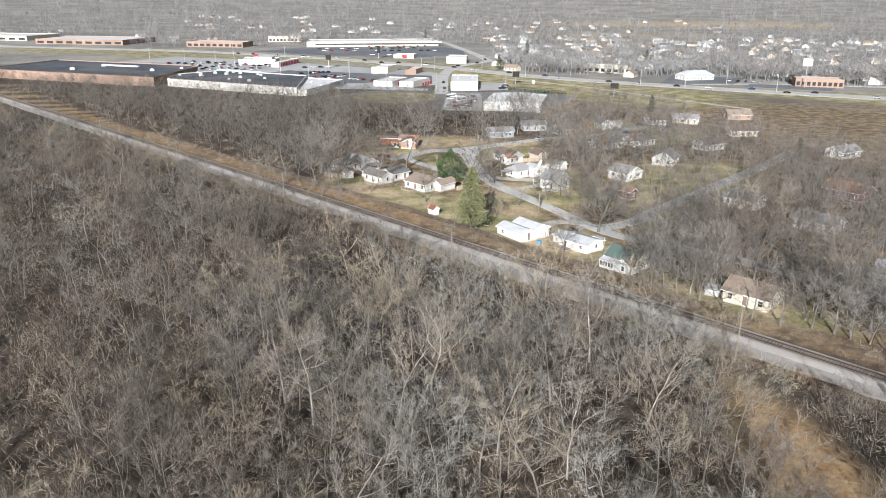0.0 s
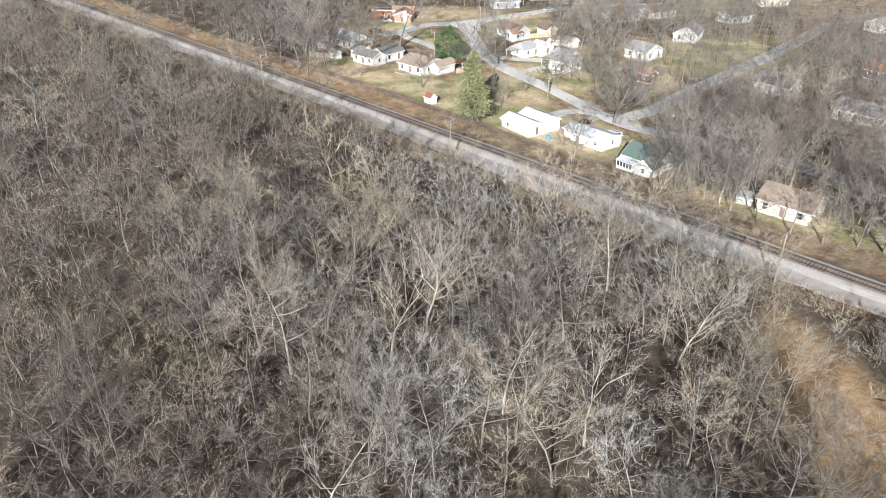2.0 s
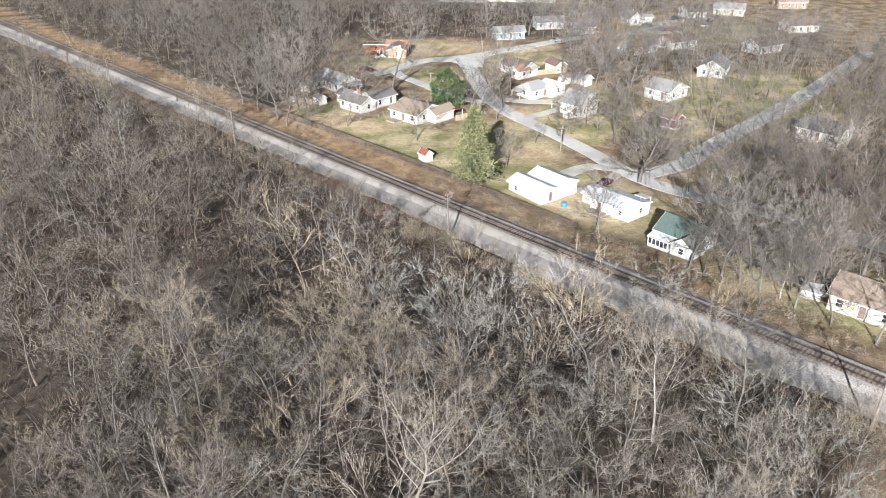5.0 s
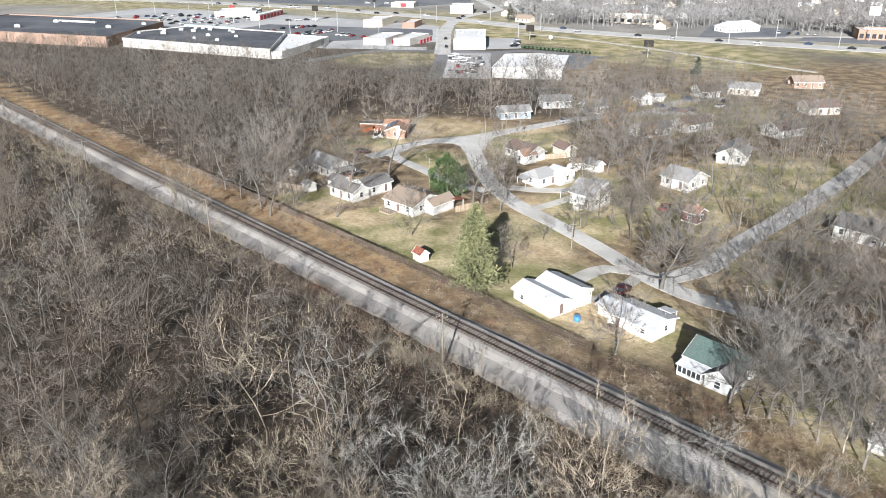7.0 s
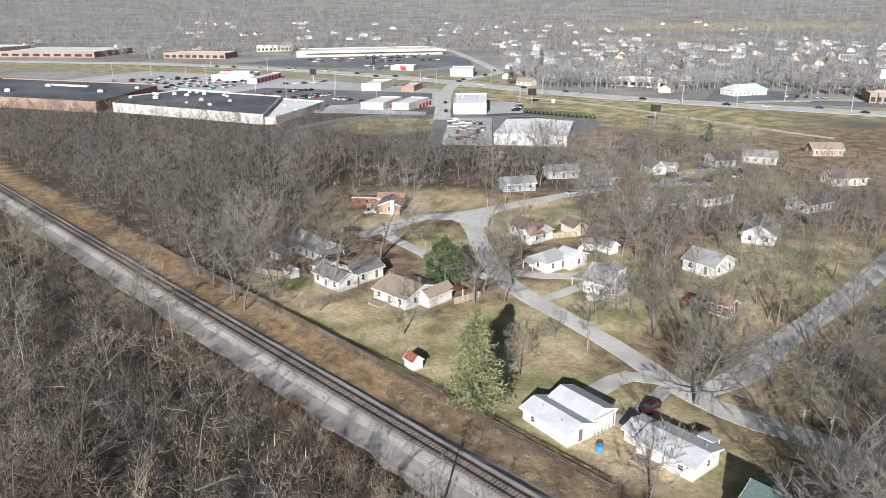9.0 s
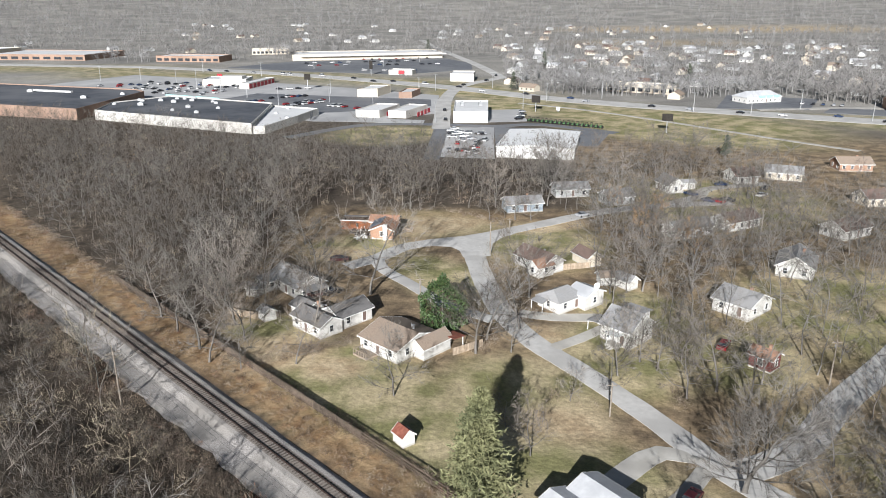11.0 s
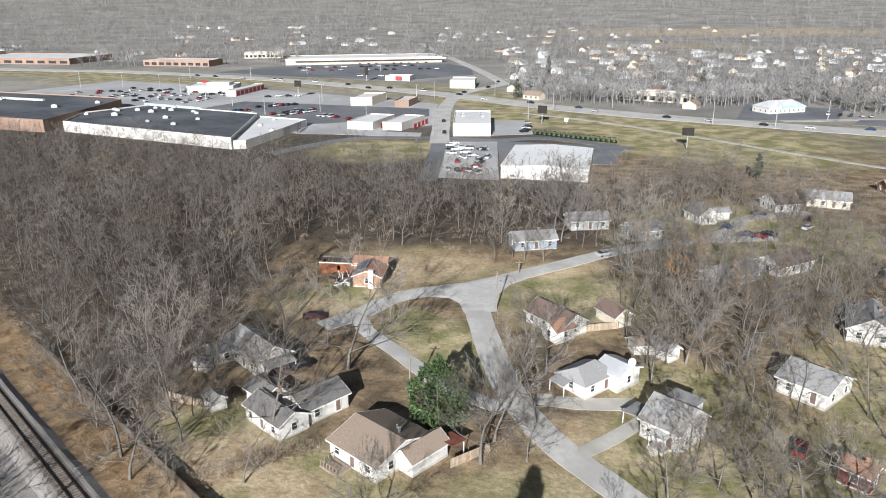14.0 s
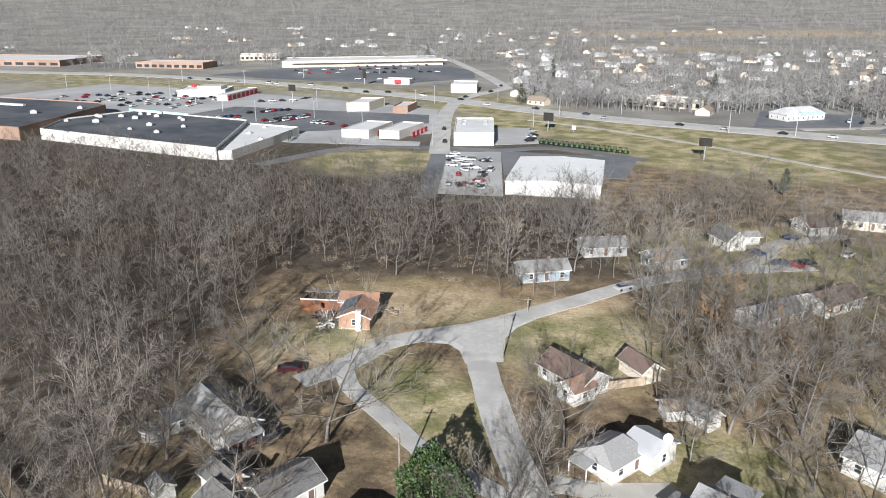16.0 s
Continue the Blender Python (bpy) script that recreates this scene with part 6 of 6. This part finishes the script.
def conifer(x, y, h, r, material, label, seed, n_layers=24, per=21):
    rng_ = np.random.default_rng(seed)
    V, F = [], []
    for i in range(n_layers):
        f = (i + 0.5) / n_layers
        z = h * (0.14 + 0.86 * f)
        ln = (r * (1 - f) ** 0.75 + 0.3) * rng_.uniform(0.72, 1.12)
        for k in range(per):
            az = rng_.uniform(0, 6.283)
            d = np.array([math.cos(az), math.sin(az), 0.12 + rng_.normal() * 0.12])
            L = ln * rng_.uniform(0.5, 1.15)
            for t in np.linspace(0.25, 1.0, 6):
                p = np.array([0, 0, z]) + d * L * t + np.array([0, 0, -0.12 * L * t * t])
                for q in range(3):
                    nd = d * 0.6 + rng_.normal(size=3) * 0.6
                    nd /= np.linalg.norm(nd)
                    sliver(V, F, p, nd, 0.75, 0.11, rng_)
    e = thing("conifer", x, y, 0, label, "conifer tree", "conifers")
    raw("crown", np.array(V), np.array(F), material, e)
    TV, TF = [], []
    bar3(TV, TF, np.array([0, 0, -0.4]), np.array([0, 0, h * 0.97]), 0.30, 0.04)
    raw("trunk", np.array(TV), np.array(TF), "bark", e)


conifer(1.2, 193.0, 17.5, 4.9, "needle", "tall olive-green pine beside the white house", 1, 30, 26)
for i, (x, y, h) in enumerate(((24, 640, 13), (160, 700, 14), (-60, 1010, 16), (60, 820, 15), (100, 415, 9), (128, 290, 9))):
    conifer(x, y, h, h * 0.25, "needle_dark", "dark evergreen in the suburb", 20 + i, 12, 8)

e = thing("magnolia", -5.9, 246.5, 0, "dense dark green evergreen with glossy leaves", "evergreen tree")
rg = np.random.default_rng(77)
LV, LF = [], []
for i in range(5200):
    u = rg.normal(size=3)
    u /= np.linalg.norm(u)
    lump = 1 + 0.16 * math.sin(u[0] * 5 + 1) * math.sin(u[1] * 6) + 0.1 * math.sin(u[2] * 9 + u[0] * 7)
    f = rg.uniform(0.72, 1.0) ** 0.5 * lump
    taper = 1.0 - 0.38 * max(0, u[2])
    p = np.array([u[0] * 4.3 * f * taper, u[1] * 4.3 * f * taper, 4.5 + u[2] * 4.4 * f])
    if p[2] < 0.3:
        continue
    d = u + rg.normal(size=3) * 0.7
    d /= np.linalg.norm(d)
    s = np.cross(d, rg.normal(size=3))
    s /= np.linalg.norm(s)
    n = len(LV)
    L, W = rg.uniform(0.3, 0.5), rg.uniform(0.10, 0.16)
    LV += [p, p + d * L * 0.5 + s * W, p + d * L, p + d * L * 0.5 - s * W]
    LF += [(n, n + 1, n + 2), (n, n + 2, n + 3)]
raw("crown", np.array(LV), np.array(LF), "leaf", e)
TV, TF = [], []
bar3(TV, TF, np.array([0, 0, -0.3]), np.array([0, 0, 7.5]), 0.28, 0.05)
raw("trunk", np.array(TV), np.array(TF), "bark", e)
e.scale = (1.06, 1.06, 1.2)

# far woods and suburb trees up to the hills
rng = random.Random(17)
far_kinds = []
for i in range(8):
    r_ = np.random.default_rng(700 + i)
    V, F = [], []
    bar3(V, F, np.array([0, 0, -1.0]), np.array([r_.normal() * 0.3, r_.normal() * 0.3, 7.5]), 0.28, 0.12)
    for k in range(38):
        az, el = r_.uniform(0, 6.28), r_.uniform(0.15, 1.3)
        d = np.array([math.cos(az) * math.cos(el), math.sin(az) * math.cos(el), math.sin(el)])
        p = np.array([0, 0, r_.uniform(3.0, 8.0)]) + d * r_.uniform(0.2, 2.5)
        sliver(V, F, p, d + r_.normal(size=3) * 0.25, r_.uniform(1.4, 3.2), r_.uniform(0.10, 0.26), r_)
    far_kinds.append((np.array(V), np.array(F)))
far = []
for i in range(11500):
    r = 560 + 3300 * rng.random() ** 2.0
    a = rng.uniform(-0.66, 0.66)
    x, y = r * math.sin(a) * 1.1, 60 + r * math.cos(a)
    hw = np.interp(x, [p[0] for p in HW], [p[1] for p in HW])
    if y < hw + 26:
        continue
    if -345 < x < 20 and y < 965 and y < 965 + 0.3 * x or x < -400 and y < 1010:
        continue
    j, k = np.abs(gy - y).argmin(), np.abs(gx - x).argmin()
    if tan[j, k] > 0.35 and r < 2400 or r > 1150 and noise.noise(Vector((x / 210, y / 210, 1.3))) > 0.34:
        continue
    if r < 900 and not free(x, y, 1.0):
        continue
    far.append((x, y, rng.uniform(0, 6.28), rng.uniform(0.75, 1.25) * (1.05 + max(0, r - 1000) / 1800), rng.randrange(8)))
scatter("distant_woodland", far_kinds, far, "twig_far_hazed", "distant leafless woodland up to the horizon", "woodland")

# sleepers of the stretch nearest to the way, piece by piece
bm = bmesh.new()
box(bm, 0, 0, 0, 0.23, 2.6, 0.14, bevel=0.012)
tie_me = to_mesh(bm, "sleeper", "tie")
rng = random.Random(6)
for i in range(int(150 / 0.62)):
    t_ = new("sleeper", tie_me)
    t_.parent = track
    t_.matrix_basis = pose(-70 + i * 0.62, rng.uniform(-0.06, 0.06), 0.505 + rng.uniform(-0.01, 0.012), 0, 0, rng.uniform(-1.2, 1.2))
